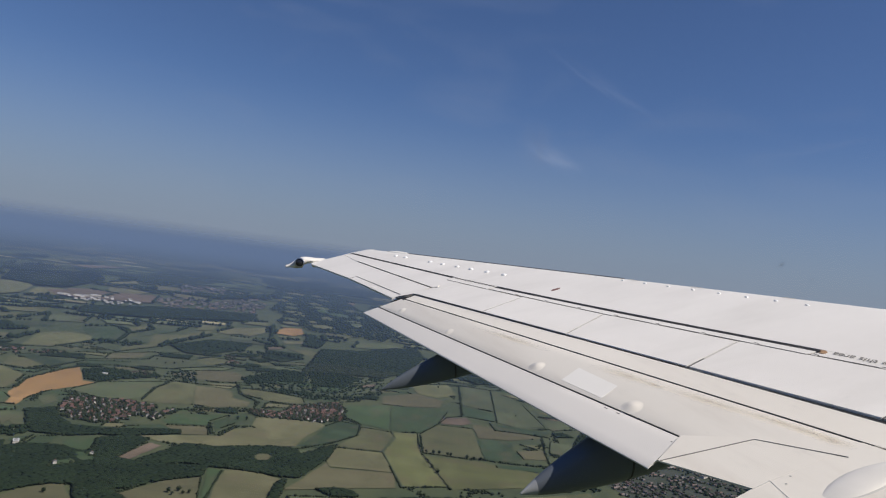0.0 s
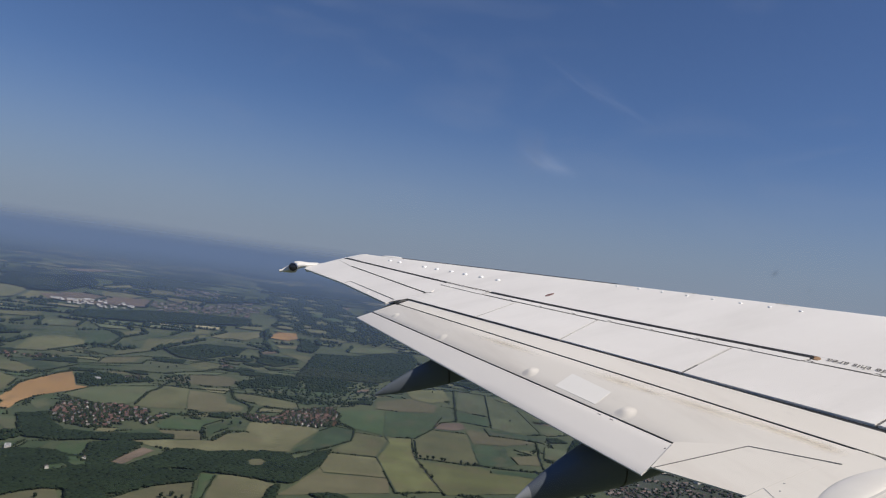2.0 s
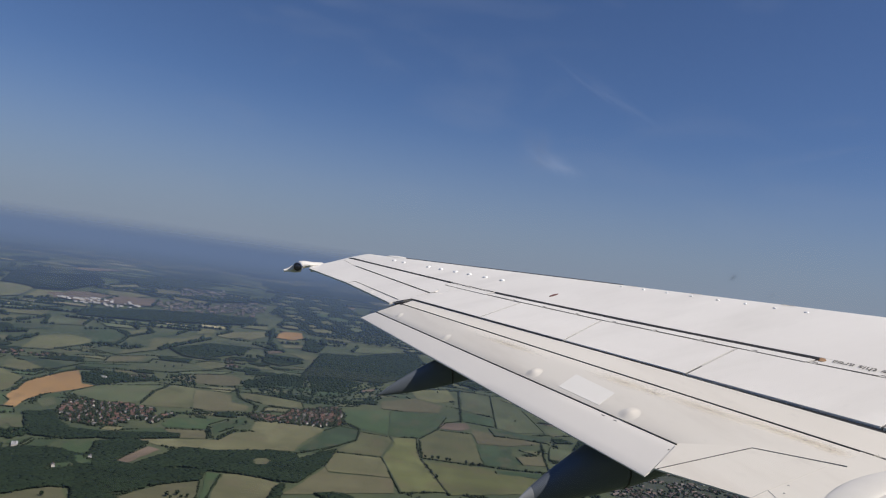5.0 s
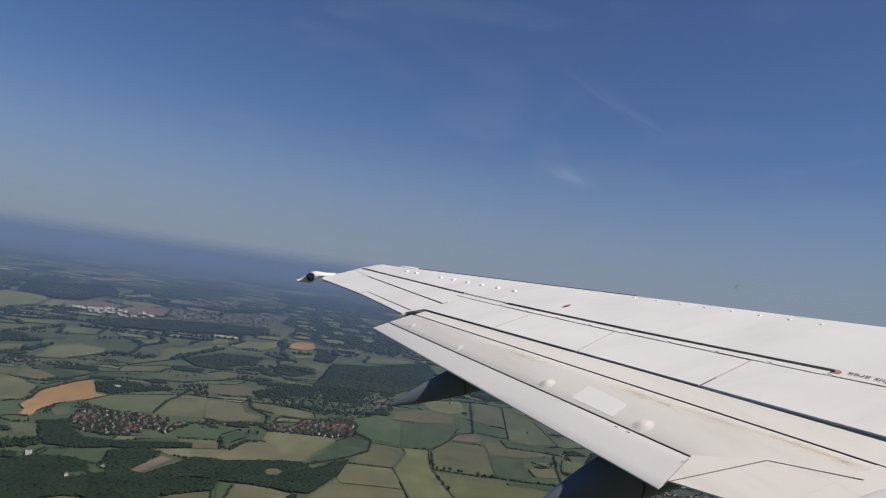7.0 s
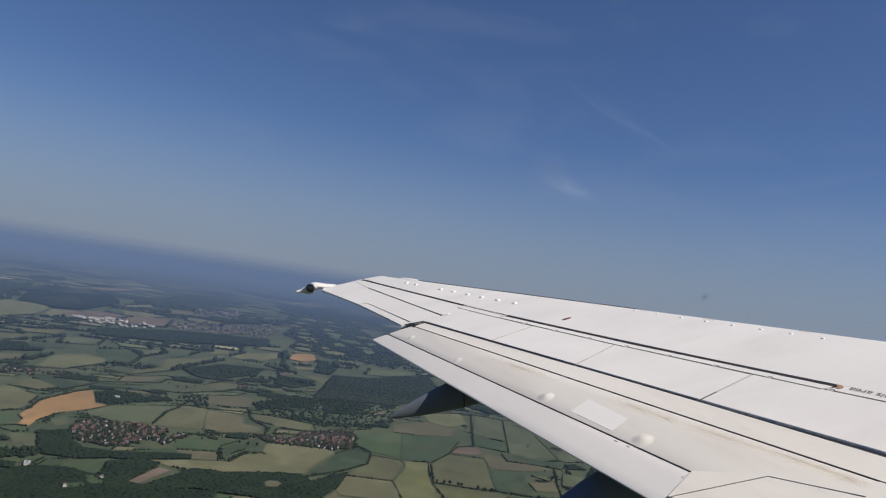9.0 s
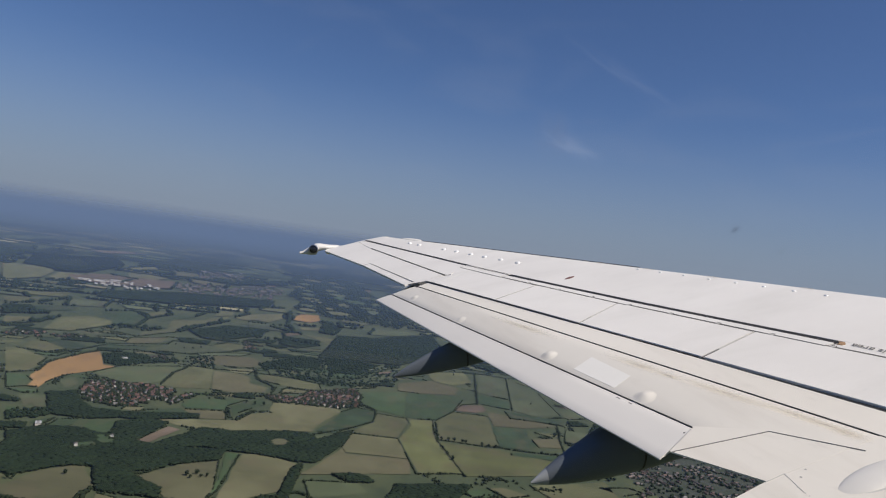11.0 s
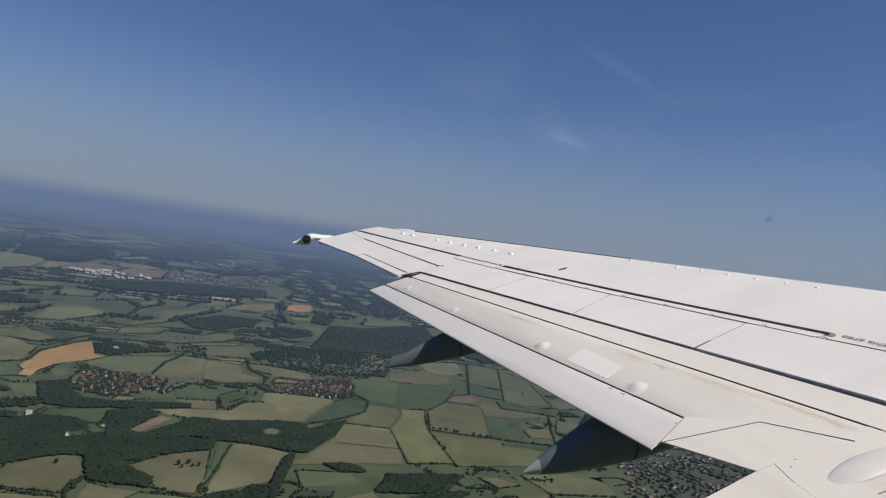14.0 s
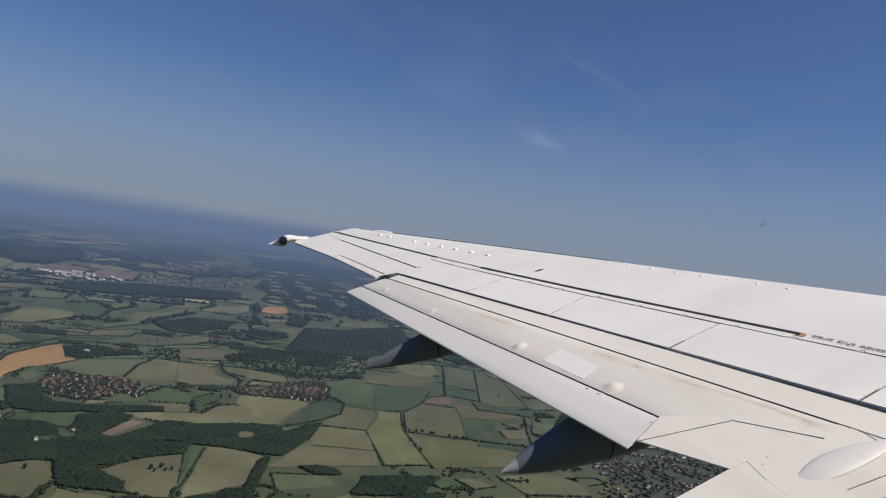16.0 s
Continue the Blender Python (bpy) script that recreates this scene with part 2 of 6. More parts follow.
def plate_bm(corners, thick, edge=0.006):
    """A solid plate: its top runs through the corners (x, y, z), its sides go straight down."""
    bm = bmesh.new()
    top = [bm.verts.new(c) for c in corners]
    low = [bm.verts.new((c[0], c[1], c[2] - thick)) for c in corners]
    n = len(top)
    face = bm.faces.new(top)
    bm.faces.new(low[::-1])
    for i in range(n):
        bm.faces.new((top[i], low[i], low[(i + 1) % n], top[(i + 1) % n]))
    bmesh.ops.recalc_face_normals(bm, faces=bm.faces)
    if edge:
        bmesh.ops.bevel(bm, geom=list(face.edges), offset=edge, segments=2, affect="EDGES")
    return bm


def along(a, b, t):
    return tuple(a[i] + (b[i] - a[i]) * t for i in range(len(a)))


def tube_bm(rings, closed=True):
    """Skin over rings of points, with both ends closed."""
    bm = bmesh.new()
    made = [[bm.verts.new(p) for p in ring] for ring in rings]
    for r0, r1 in zip(made, made[1:]):
        n = len(r0)
        for i in range(n if closed else n - 1):
            bm.faces.new((r0[i], r0[(i + 1) % n], r1[(i + 1) % n], r1[i]))
    if closed:
        bm.faces.new(made[0][::-1])
        bm.faces.new(made[-1])
    bmesh.ops.recalc_face_normals(bm, faces=bm.faces)
    return bm


def dome_bm(x, y, z, rx, ry, rz, turn=0.0, rows=5, cols=16):
    bm = bmesh.new()
    ct, st = math.cos(turn), math.sin(turn)
    rings = []
    for j in range(rows):
        a = math.pi / 2 * j / rows
        ring = []
        for i in range(cols):
            b = 2 * math.pi * i / cols
            u, v = rx * math.cos(a) * math.cos(b), ry * math.cos(a) * math.sin(b)
            ring.append(bm.verts.new((x + u * ct - v * st, y + u * st + v * ct, z + rz * math.sin(a))))
        rings.append(ring)
    pole = bm.verts.new((x, y, z + rz))
    for r0, r1 in zip(rings, rings[1:]):
        for i in range(cols):
            bm.faces.new((r0[i], r0[(i + 1) % cols], r1[(i + 1) % cols], r1[i]))
    for i in range(cols):
        bm.faces.new((rings[-1][i], rings[-1][(i + 1) % cols], pole))
    bm.faces.new(rings[0][::-1])
    bmesh.ops.recalc_face_normals(bm, faces=bm.faces)
    return bm


def strip_bm(a, b, width, z=0.003, thick=0.004, width_end=None):
    """A thin straight bar from a to b (x, y, z), lying on the surface."""
    w1 = width if width_end is None else width_end
    d = Vector((b[0] - a[0], b[1] - a[1], 0)).normalized()
    s = Vector((-d.y, d.x, 0))
    c = [(a[0] + s.x * width / 2, a[1] + s.y * width / 2, a[2] + z), (a[0] - s.x * width / 2, a[1] - s.y * width / 2, a[2] + z),
         (b[0] - s.x * w1 / 2, b[1] - s.y * w1 / 2, b[2] + z), (b[0] + s.x * w1 / 2, b[1] + s.y * w1 / 2, b[2] + z)]
    return plate_bm(c, thick, 0)


# ---------------------------------------------------------------- the wing
def lead_x(y):        # leading edge
    return -0.066 - 0.388 * y


def front_x(y):       # front of the spoilers and of the aileron bay
    return -1.7371 - 0.4017 * y + 0.0073 * y * y


def slot_x(y):        # rear of the spoilers
    return -4.56 - 0.2505 * (y - 4.75)


def drop_x(y):        # front joint of the flap
    return -3.8876 - 0.2172 * y


def aft_x(y):         # joint between main and aft flap
    return -4.8615 - 0.1535 * y


def tail_x(y):        # trailing edge of the aft flap
    return -5.5515 - 0.1089 * y


wing = tagged(new("airliner_wing"), "white swept airliner wing with its flaps out, in flight", "airplane wing")
wing.matrix_world = AIRCRAFT

ROOT, TIP = 0.9, 14.05

# leading edge and front skin: a lofted shell with a round nose
rings = []
for k in range(25):
    y = ROOT + (TIP - ROOT) * k / 24
    lx, fx = lead_x(y), front_x(y) + 0.035
    deep = 0.30 + 0.42 * (TIP - y) / (TIP - ROOT)
    ring = [(fx, y, 0.0), (fx + (lx - fx) * 0.5, y, 0.006), (lx - 0.16, y, 0.004), (lx - 0.03, y, -0.006), (lx + 0.04, y, -0.03), (lx + 0.085, y, -0.075),
            (lx + 0.09, y, -0.13), (lx + 0.03, y, -0.20), (lx - 0.25, y, -0.10 - deep * 0.45), (fx, y, -0.10 - deep * 0.5)]
    rings.append(ring)
front_skin = smooth(part("front_skin", tube_bm(rings), WING_WHITE, wing), 50)

# dark box under the gaps
rings = []
for k in range(13):
    y = ROOT + (10.5 - ROOT) * k / 12
    rings.append([(front_x(y) + 0.03, y, -0.05), (drop_x(y) - 0.03, y, -0.09), (drop_x(y) - 0.03, y, -0.3), (front_x(y) + 0.03, y, -0.4)])
part("wing_box", tube_bm(rings), GAP_BLACK, wing, "dark structure under the joints")
rings = []
for k in range(7):
    y = 10.5 + (13.9 - 10.5) * k / 6
    rings.append([(front_x(y) + 0.03, y, -0.03), (-6.20 - 0.1 * (y - 10.56), y, -0.03), (-6.20 - 0.1 * (y - 10.56), y, -0.07), (front_x(y) + 0.03, y, -0.25)])
part("tip_box", tube_bm(rings), GAP_BLACK, wing, "dark structure under the joints")

# spoilers, four of them, with thin gaps between
CUTS = [(1.2, 0.0), (4.826, 0.15), (6.415, 0.19), (7.92, 0.28), (9.24, 0.18), (10.60, 0.16)]
spoilers = []
for (y0, l0), (y1, l1) in zip(CUTS, CUTS[1:]):
    a, b = y0 + 0.007, y1 - 0.007       # l0, l1: how far the ends lean, square to the hinge
    c = [(front_x(a + l0 / 2) - 0.150, a + l0 / 2, 0), (front_x(b + l1 / 2) - 0.140, b + l1 / 2, 0),
         (slot_x(b - l1 / 2) + 0.012, b - l1 / 2, 0.0), (slot_x(a - l0 / 2) + 0.012, a - l0 / 2, 0.0)]
    spoilers.append(part("spoiler", plate_bm(c, 0.045), WING_WHITE, wing))
# hinge strip in front of the spoilers
for y0, y1 in ((5.9, 7.94), (7.94, 10.0)):
    c = [(front_x(y0) - 0.012, y0, -0.004), (front_x(y1) - 0.012, y1, -0.004), (front_x(y1) - 0.128, y1, 0.0), (front_x(y0) - 0.140, y0, 0.0)]
    part("hinge_strip", plate_bm(c, 0.03, 0.003), WING_WHITE, wing)
for y0, y1 in ((1.2, 2.8), (2.8, 4.3), (4.3, 5.87), (10.03, 10.95)):
    c = [(front_x(y0) + 0.034, y0, 0), (front_x(y1) + 0.034, y1, 0), (front_x(y1) - 0.130, y1, 0), (front_x(y0) - 0.140, y0, 0)]
    part("hinge_strip", plate_bm(c, 0.04, 0.003), WING_WHITE, wing)
for y0, y1 in ((4.4, 5.9), (5.9, 7.94), (7.94, 10.0), (10.0, 10.9)):
    part("hinge_seam", strip_bm((front_x(y0) - 0.145, y0, 0), (front_x(y1) - 0.134, y1, 0), 0.012, 0.0035, 0.004), LETTER, wing, "dark grey seam before the spoilers")
for i in range(9):
    y = 5.3 + 0.52 * i
    part("hinge_tab", strip_bm((front_x(y) - 0.128, y, 0), (front_x(y + 0.05) - 0.128, y + 0.05, 0), 0.030, 0.004, 0.006), PALE_GREY, wing)
    part("hinge_tab", strip_bm((front_x(y) - 0.115, y, 0), (front_x(y + 0.04) - 0.115, y + 0.04, 0), 0.007, 0.006, 0.006), LETTER, wing)
part("amber_end", plate_bm([(-3.842, 5.895, 0.006), (-3.82, 5.85, 0.006), (-3.845, 5.815, 0.006), (-3.885, 5.815, 0.006), (-3.905, 5.855, 0.006), (-3.872, 5.862, 0.006)], 0.01, 0.002), AMBER, wing, "worn amber end fitting")

# wide slot behind the spoilers: metal floor with shade and pale reflections painted on, then the flap's front cover
for y0, y1, w0, w1 in ((1.2, 6.40, 0.110, 0.018), (6.40, 7.70, 0.018, 0.010), (7.70, 10.52, 0.010, 0.010)):
    c = [(slot_x(y0) - w0, y0, -0.010), (slot_x(y1) - w1, y1, -0.010), (drop_x(y1) + 0.005, y1, -0.027), (drop_x(y0) + 0.005, y0, -0.027)]
    part("flap_shroud", plate_bm(c, 0.05, 0), FLAP_WHITE, wing, "dusty white shroud strip before the flap")
c = [(slot_x(1.2) + 0.03, 1.2, -0.024), (slot_x(7.7) + 0.03, 7.7, -0.022), (slot_x(7.7) - 0.02, 7.7, -0.0125), (slot_x(1.2) - 0.12, 1.2, -0.0125)]
part("slot_floor", plate_bm(c, 0.02, 0), SLOT_SHADE, wing, "metal slot floor, its shade and pale reflections painted on")

part("spar_bed", plate_bm([(front_x(1.0) + 0.35, 1.0, -0.07), (front_x(5.9) + 0.2, 5.9, -0.07), (front_x(5.9) - 0.25, 5.9, -0.07), (front_x(1.0) - 0.35, 1.0, -0.07)], 0.02, 0), GAP_BLACK, wing, "dark bed under the hinge joint")

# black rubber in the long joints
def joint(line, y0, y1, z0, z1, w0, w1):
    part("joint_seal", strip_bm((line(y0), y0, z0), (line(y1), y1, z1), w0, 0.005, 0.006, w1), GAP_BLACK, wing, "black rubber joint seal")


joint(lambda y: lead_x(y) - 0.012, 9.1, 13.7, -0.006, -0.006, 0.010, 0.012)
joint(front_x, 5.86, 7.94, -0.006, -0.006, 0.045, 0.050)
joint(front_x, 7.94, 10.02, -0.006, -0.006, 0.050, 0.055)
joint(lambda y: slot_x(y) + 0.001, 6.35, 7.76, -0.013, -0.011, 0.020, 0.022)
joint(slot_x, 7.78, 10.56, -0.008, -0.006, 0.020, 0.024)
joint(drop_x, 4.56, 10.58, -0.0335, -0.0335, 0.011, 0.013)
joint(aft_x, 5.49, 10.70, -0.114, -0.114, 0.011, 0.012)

for k, (y, l) in enumerate(CUTS[1:5]):
    a, b = (front_x(y + l / 2) - 0.148, y + l / 2), (slot_x(y - l / 2) + 0.012, y - l / 2)
    m_ = along(a, b, 0.70)
    part("spoiler_joint", strip_bm((*a, -0.004), (*m_, -0.004), 0.011, 0.0052, 0.006), PALE_GREY, spoilers[k])
    part("spoiler_joint", strip_bm((*m_, -0.004), (*b, -0.004), 0.012, 0.004, 0.006), LETTER if k < 2 else DUST_GREY, spoilers[k])

# aileron bay at the tip
c = [(front_x(10.98) - 0.012, 10.98, 0), (front_x(14.0) - 0.005, 14.0, 0), (-6.0965, 14.06, 0), (-6.0735, 13.37, 0), (-5.70, 10.69, 0), (-5.63, 10.66, 0)]
part("aileron_cover", plate_bm(c, 0.025), WING_WHITE, wing)
c = [(-5.725, 10.69, -0.001), (-6.075, 13.37, -0.001), (-6.098, 14.06, 0), (-6.65, 14.12, -0.01), (-6.75, 13.95, -0.012), (-6.485, 12.31, -0.012), (-6.315, 10.66, -0.012)]
aileron = part("aileron", plate_bm(c, 0.025, 0.004), WING_WHITE, wing)
part("tab_joint", strip_bm((-6.17, 10.71, -0.006), (-6.36, 12.29, -0.01), 0.009, 0.004), LETTER, aileron)
part("tab_joint", strip_bm((-6.36, 12.29, -0.01), (-6.46, 12.29, -0.013), 0.006, 0.004), LETTER, aileron)
c = [(-5.64, 10.62, 0), (-5.70, 10.66, 0), (-6.15, 10.69, -0.002), (-6.24, 10.66, -0.008), (-6.02, 10.585, 0), (slot_x(10.42) + 0.03, 10.42, 0.001), (front_x(10.62) - 0.14, 10.62, 0.001), (front_x(10.95) - 0.14, 10.95, 0.001)]
part("bay_panel", plate_bm(c, 0.03, 0.004), WING_WHITE, wing)
# rounded tip cap
rings = []
for k in range(9):
    a = math.pi / 2 * k / 8
    grow, fall = 0.36 * math.sin(a), 0.10 * (1 - math.cos(a))
    rings.append([(lead_x(TIP) - 0.02 - grow * 0.5, TIP + grow, -fall), (front_x(TIP), TIP + grow, -fall), (-6.70, TIP - 0.02 + grow * 0.3, -fall - 0.01),
                  (-6.70, TIP - 0.02 + grow * 0.3, -0.10 + fall * 0.2), (front_x(TIP), TIP + grow, -0.22 + fall), (lead_x(TIP) - 0.02 - grow * 0.5, TIP + grow, -0.2 + fall)])
smooth(part("tip_cap", tube_bm(rings), WING_WHITE, wing), 50)
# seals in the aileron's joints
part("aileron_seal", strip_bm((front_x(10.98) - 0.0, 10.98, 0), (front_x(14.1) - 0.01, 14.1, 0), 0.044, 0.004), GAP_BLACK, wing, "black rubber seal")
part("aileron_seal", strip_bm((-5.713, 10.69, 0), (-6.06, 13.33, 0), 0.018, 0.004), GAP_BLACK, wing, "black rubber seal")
# lens strip on the tip's leading edge
smooth(part("tip_lens", dome_bm(lead_x(13.42) - 0.01, 13.42, -0.012, 0.055, 0.30, 0.022, radians(21)), PATCH_WHITE, front_skin, "pale lamp lens on the leading edge"), 60)

# pod with a rear lamp at the tip
def turned(centre, axis, rows, n=24):
    """Rings round an axis: rows of (distance along it, radius)."""
    a = Vector(axis).normalized()
    u = a.cross(Vector((0, 0, 1))).normalized()
    v = a.cross(u)
    return [[tuple(Vector(centre) + a * d + (u * math.cos(2 * math.pi * i / n) + v * math.sin(2 * math.pi * i / n)) * r) for i in range(n)] for d, r in rows]


LAMP_AT, LAMP_AXIS = (-6.93, 14.02, 0.035), (-0.24, -0.95, 0.19)
pod = smooth(part("lamp_pod", tube_bm(turned(LAMP_AT, LAMP_AXIS, ((-0.30, 0.012), (-0.22, 0.05), (-0.08, 0.082), (0.0, 0.09), (0.015, 0.088)))), WING_WHITE, wing, "white lamp pod at the wing tip"), 40)
smooth(part("lamp_ring", tube_bm(turned(LAMP_AT, LAMP_AXIS, ((0.012, 0.090), (0.035, 0.088), (0.04, 0.072), (0.02, 0.066)))), METAL, pod, "bare metal lamp ring"), 40)
smooth(part("lamp_glass", tube_bm(turned(LAMP_AT, LAMP_AXIS, ((0.02, 0.066), (0.030, 0.060), (0.038, 0.036), (0.040, 0.008)))), LAMP_GLASS, pod, "black lamp glass"), 40)
arm = [[(x, 14.16 + w * math.cos(2 * math.pi * i / 12), z + d * math.sin(2 * math.pi * i / 12)) for i in range(12)] for x, z, w, d in ((-6.45, -0.02, 0.10, 0.015), (-6.6, 0.0, 0.11, 0.03), (-6.78, 0.03, 0.10, 0.065), (-6.86, 0.03, 0.08, 0.075), (-6.91, 0.03, 0.04, 0.05))]
smooth(part("pod_arm", tube_bm(arm), WING_WHITE, wing, "white fairing from tip to lamp pod"), 50)
wick = turned((-6.88, 14.14, -0.005), (-1, -0.03, 0.0), ((0.0, 0.085), (0.10, 0.072), (0.17, 0.045), (0.22, 0.028), (0.28, 0.024), (0.29, 0.005)), 12)
smooth(part("discharge_rod", tube_bm(wick), WING_WHITE, wing, "pale discharge rod at the tip"), 40)
part("discharge_wick", dome_bm(-6.345, 11.42, -0.02, 0.05, 0.03, 0.018, 0, 3, 10), WING_WHITE, wing, "small white discharge wick base")


# flap: front cover, main flap, aft flap
def flap_bm(front, rear, stations, z0, z1, d0, d1, bulge=0.004):
    """A wedge between two joint lines over stations (y, lean of the rear): z0, z1 its upper heights, d0, d1 its depth, front and rear."""
    rings = []
    for y, lean in stations:
        fx, rx_ = front(y), rear(y + lean)
        up, low = [], []
        for s in (0, 0.03, 0.25, 0.5, 0.75, 0.97, 1):
            z = z0 + (z1 - z0) * s + bulge * math.sin(math.pi * s) - (0.004 if s in (0, 1) else 0)
            up.append((fx + (rx_ - fx) * s, y + lean * s, z))
            low.append((fx + (rx_ - fx) * s, y + lean * s, z - (d0 + (d1 - d0) * s)))
        rings.append(up + low[::-1])
    return tube_bm(rings)


def swell_bm(x, y, r, tall, height):
    """A low swelling that runs out smoothly into the skin, whose height at a place is given."""
    bm = bmesh.new()
    rings = []
    for q in (1.0, 0.85, 0.7, 0.55, 0.4, 0.25, 0.1):
        ring = []
        for i in range(24):
            px, py = x + r * q * math.cos(i * math.pi / 12), y + r * q * math.sin(i * math.pi / 12)
            ring.append(bm.verts.new((px, py, height(px, py) - 0.0015 + tall * (0.5 + 0.5 * math.cos(math.pi * q)))))
        rings.append(ring)
    for a, b in zip(rings, rings[1:]):
        for i in range(24):
            bm.faces.new((a[i], a[(i + 1) % 24], b[(i + 1) % 24], b[i]))
    bm.faces.new(rings[-1])
    bmesh.ops.recalc_face_normals(bm, faces=bm.faces)
    if sum(f.normal.z for f in bm.faces) < 0:
        bmesh.ops.reverse_faces(bm, faces=bm.faces)
    return bm


main_flap = smooth(part("main_flap", flap_bm(lambda y: drop_x(y) - 0.006, lambda y: aft_x(y) + 0.006, [(4.62, 0.88), (5.50, 0.0)] + [(5.5 + 0.41 * k, 0.0) for k in range(1, 12)] + [(10.42, 0.06), (10.56, 0.14)], -0.03, -0.11, 0.10, 0.06, 0.004), FLAP_WHITE, wing, "white main flap with dusty brown stains"), 20)
aft_flap = smooth(part("aft_flap", flap_bm(lambda y: aft_x(y) - 0.006, tail_x, [(5.49, -0.14), (5.65, -0.05)] + [(5.65 + 0.45 * k, 0.0) for k in range(1, 11)] + [(10.60, 0.02), (10.70, 0.05)], -0.112, -0.155, 0.05, 0.010, 0.003), AFT_SHADED, wing, "white aft flap, darker tone painted for its tilt"), 20)
part("flap_joint", plate_bm([(drop_x(10.6) + 0.05, 10.57, -0.05), (drop_x(10.6) - 0.06, 10.70, -0.06), (aft_x(10.7), 10.72, -0.13), (aft_x(10.7), 10.60, -0.13)], 0.05, 0), GAP_BLACK, wing, "dark end of the flap joint")
part("flap_bed", plate_bm([(drop_x(4.6) + 0.02, 4.6, -0.085), (drop_x(10.5) + 0.02, 10.5, -0.085), (aft_x(10.5) - 0.05, 10.55, -0.18), (aft_x(5.5) - 0.05, 5.5, -0.18)], 0.02, 0), GAP_BLACK, wing, "dark bed under the flap joints")
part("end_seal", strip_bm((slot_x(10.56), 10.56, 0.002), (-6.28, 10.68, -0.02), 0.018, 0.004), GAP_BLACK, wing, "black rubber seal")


def flap_z(x, y):
    s = (x - drop_x(y)) / (aft_x(y) - drop_x(y))
    return -0.03 - 0.08 * s + 0.004 * math.sin(math.pi * min(max(s, 0), 1))


for x, y, r in ((-5.89, 7.39, 0.095), (-5.70, 6.12, 0.105), (-6.17, 9.00, 0.08), (-6.33, 10.22, 0.07)):
    smooth(part("hinge_blister", swell_bm(x, y, r * 1.08, 0.020 if r > 0.09 else 0.011, flap_z), FLAP_WHITE, main_flap, "rounded white hinge blister"), 80)
part("repair_patch", plate_bm([(x, y, flap_z(x, y) + 0.0009) for x, y in ((-5.63, 7.03), (-5.865, 6.97), (-5.795, 6.42), (-5.585, 6.48))], 0.006, 0), PATCH_WHITE, main_flap, "clean white repaired patch")
for y in (6.10, 6.24):
    part("drain_mark", strip_bm((aft_x(y) - 0.04, y, -0.117), (aft_x(y) - 0.045, y + 0.035, -0.117), 0.008, 0.004, 0.004), LETTER, aft_flap)
part("drain_mark", dome_bm(-5.80, 5.50, -0.120, 0.010, 0.008, 0.004, 0, 3, 8), LETTER, aft_flap)
for a, b, w in (((-5.345, 6.25), (-5.375, 6.176), 0.004), ((-5.29, 6.30), (-5.31, 6.25), 0.003)):
    part("scratch_mark", strip_bm((*a, flap_z(*a)), (*b, flap_z(*b)), w, 0.002, 0.003, w * 0.5), PALE_GREY, main_flap)

# inboard flap panel and root
INB = [(-4.899, 4.628), (-5.712, 5.502), (-6.04, 5.36), (-5.79, 4.715), (-6.38, 4.695), (-7.0, 1.0), (-4.22, 1.0)]


def inb_z(x, y):
    return -0.0293 - 0.103 * max(0.0, drop_x(y) - x)


inboard = part("inboard_flap", plate_bm([(x, y, inb_z(x, y) + 0.0008) for x, y in INB[:4]], 0.012, 0), FLAP_WHITE, wing, "white inboard flap panel")
part("inboard_flap", plate_bm([(x, y, inb_z(x, y)) for x, y in (INB[0], INB[3], INB[4], INB[5], INB[6])], 0.014, 0), FLAP_WHITE, wing, "white inboard flap panel")
for a, b in (((-6.03, 5.34), (-5.374, 5.115)), ((-5.374, 5.115), (-5.10, 4.575))):
    part("panel_seal", strip_bm((*a, inb_z(*a)), (*b, inb_z(*b)), 0.006, 0.004, 0.006, 0.007), LETTER, inboard)
def canoe_rings(x0, long, wide, tall, sink, sides):
    """Half rounds of an almond-shaped hump, blunt behind and drawn out in front."""
    rings = []
    for k in range(21):
        s = (k / 20) ** 1.4
        x, grow, slim = x0 + long * s, max(math.sin(math.pi * s ** 0.6), 0.03) ** 0.8, max(math.sin(math.pi * s ** 0.8), 0.03)
        y = 4.40 - 0.13 * long * s
        rings.append([(x, y + wide * (slim if 2 * i < sides else grow) * math.cos(math.pi * i / sides), inb_z(x, y) - sink + tall * slim * math.sin(math.pi * i / sides)) for i in range(sides + 1)])
    return rings


# canoe fairing with its flange, seams and rivets of the root panels
smooth(part("canoe_fairing", tube_bm(canoe_rings(-5.56, 0.86, 0.116, 0.031, 0.006, 12)), CANOE_WHITE, wing, "rounded white canoe fairing over the flap drive"), 60)
smooth(part("canoe_flange", tube_bm(canoe_rings(-5.58, 0.91, 0.134, 0.016, 0.008, 12)), PALE_GREY, wing, "thin grey flange round the canoe fairing"), 60)
for a, b, w in (((-4.758, 4.546), (-4.579, 4.521), 0.007), ((-4.857, 4.544), (-4.888, 4.292), 0.005), ((-5.424, 4.14), (-5.148, 4.099), 0.006)):
    part("panel_seam", strip_bm((*a, inb_z(*a)), (*b, inb_z(*b)), w, 0.003, 0.005), LETTER, inboard)
for a in ((-4.80, 4.52), (-4.80, 4.44), (-4.80, 4.36), (-4.70, 4.50), (-4.70, 4.42), (-5.60, 4.62), (-5.52, 4.66)):
    part("rivet", dome_bm(a[0], a[1], inb_z(*a), 0.008, 0.008, 0.003, 0, 2, 8), DUST_GREY, inboard)
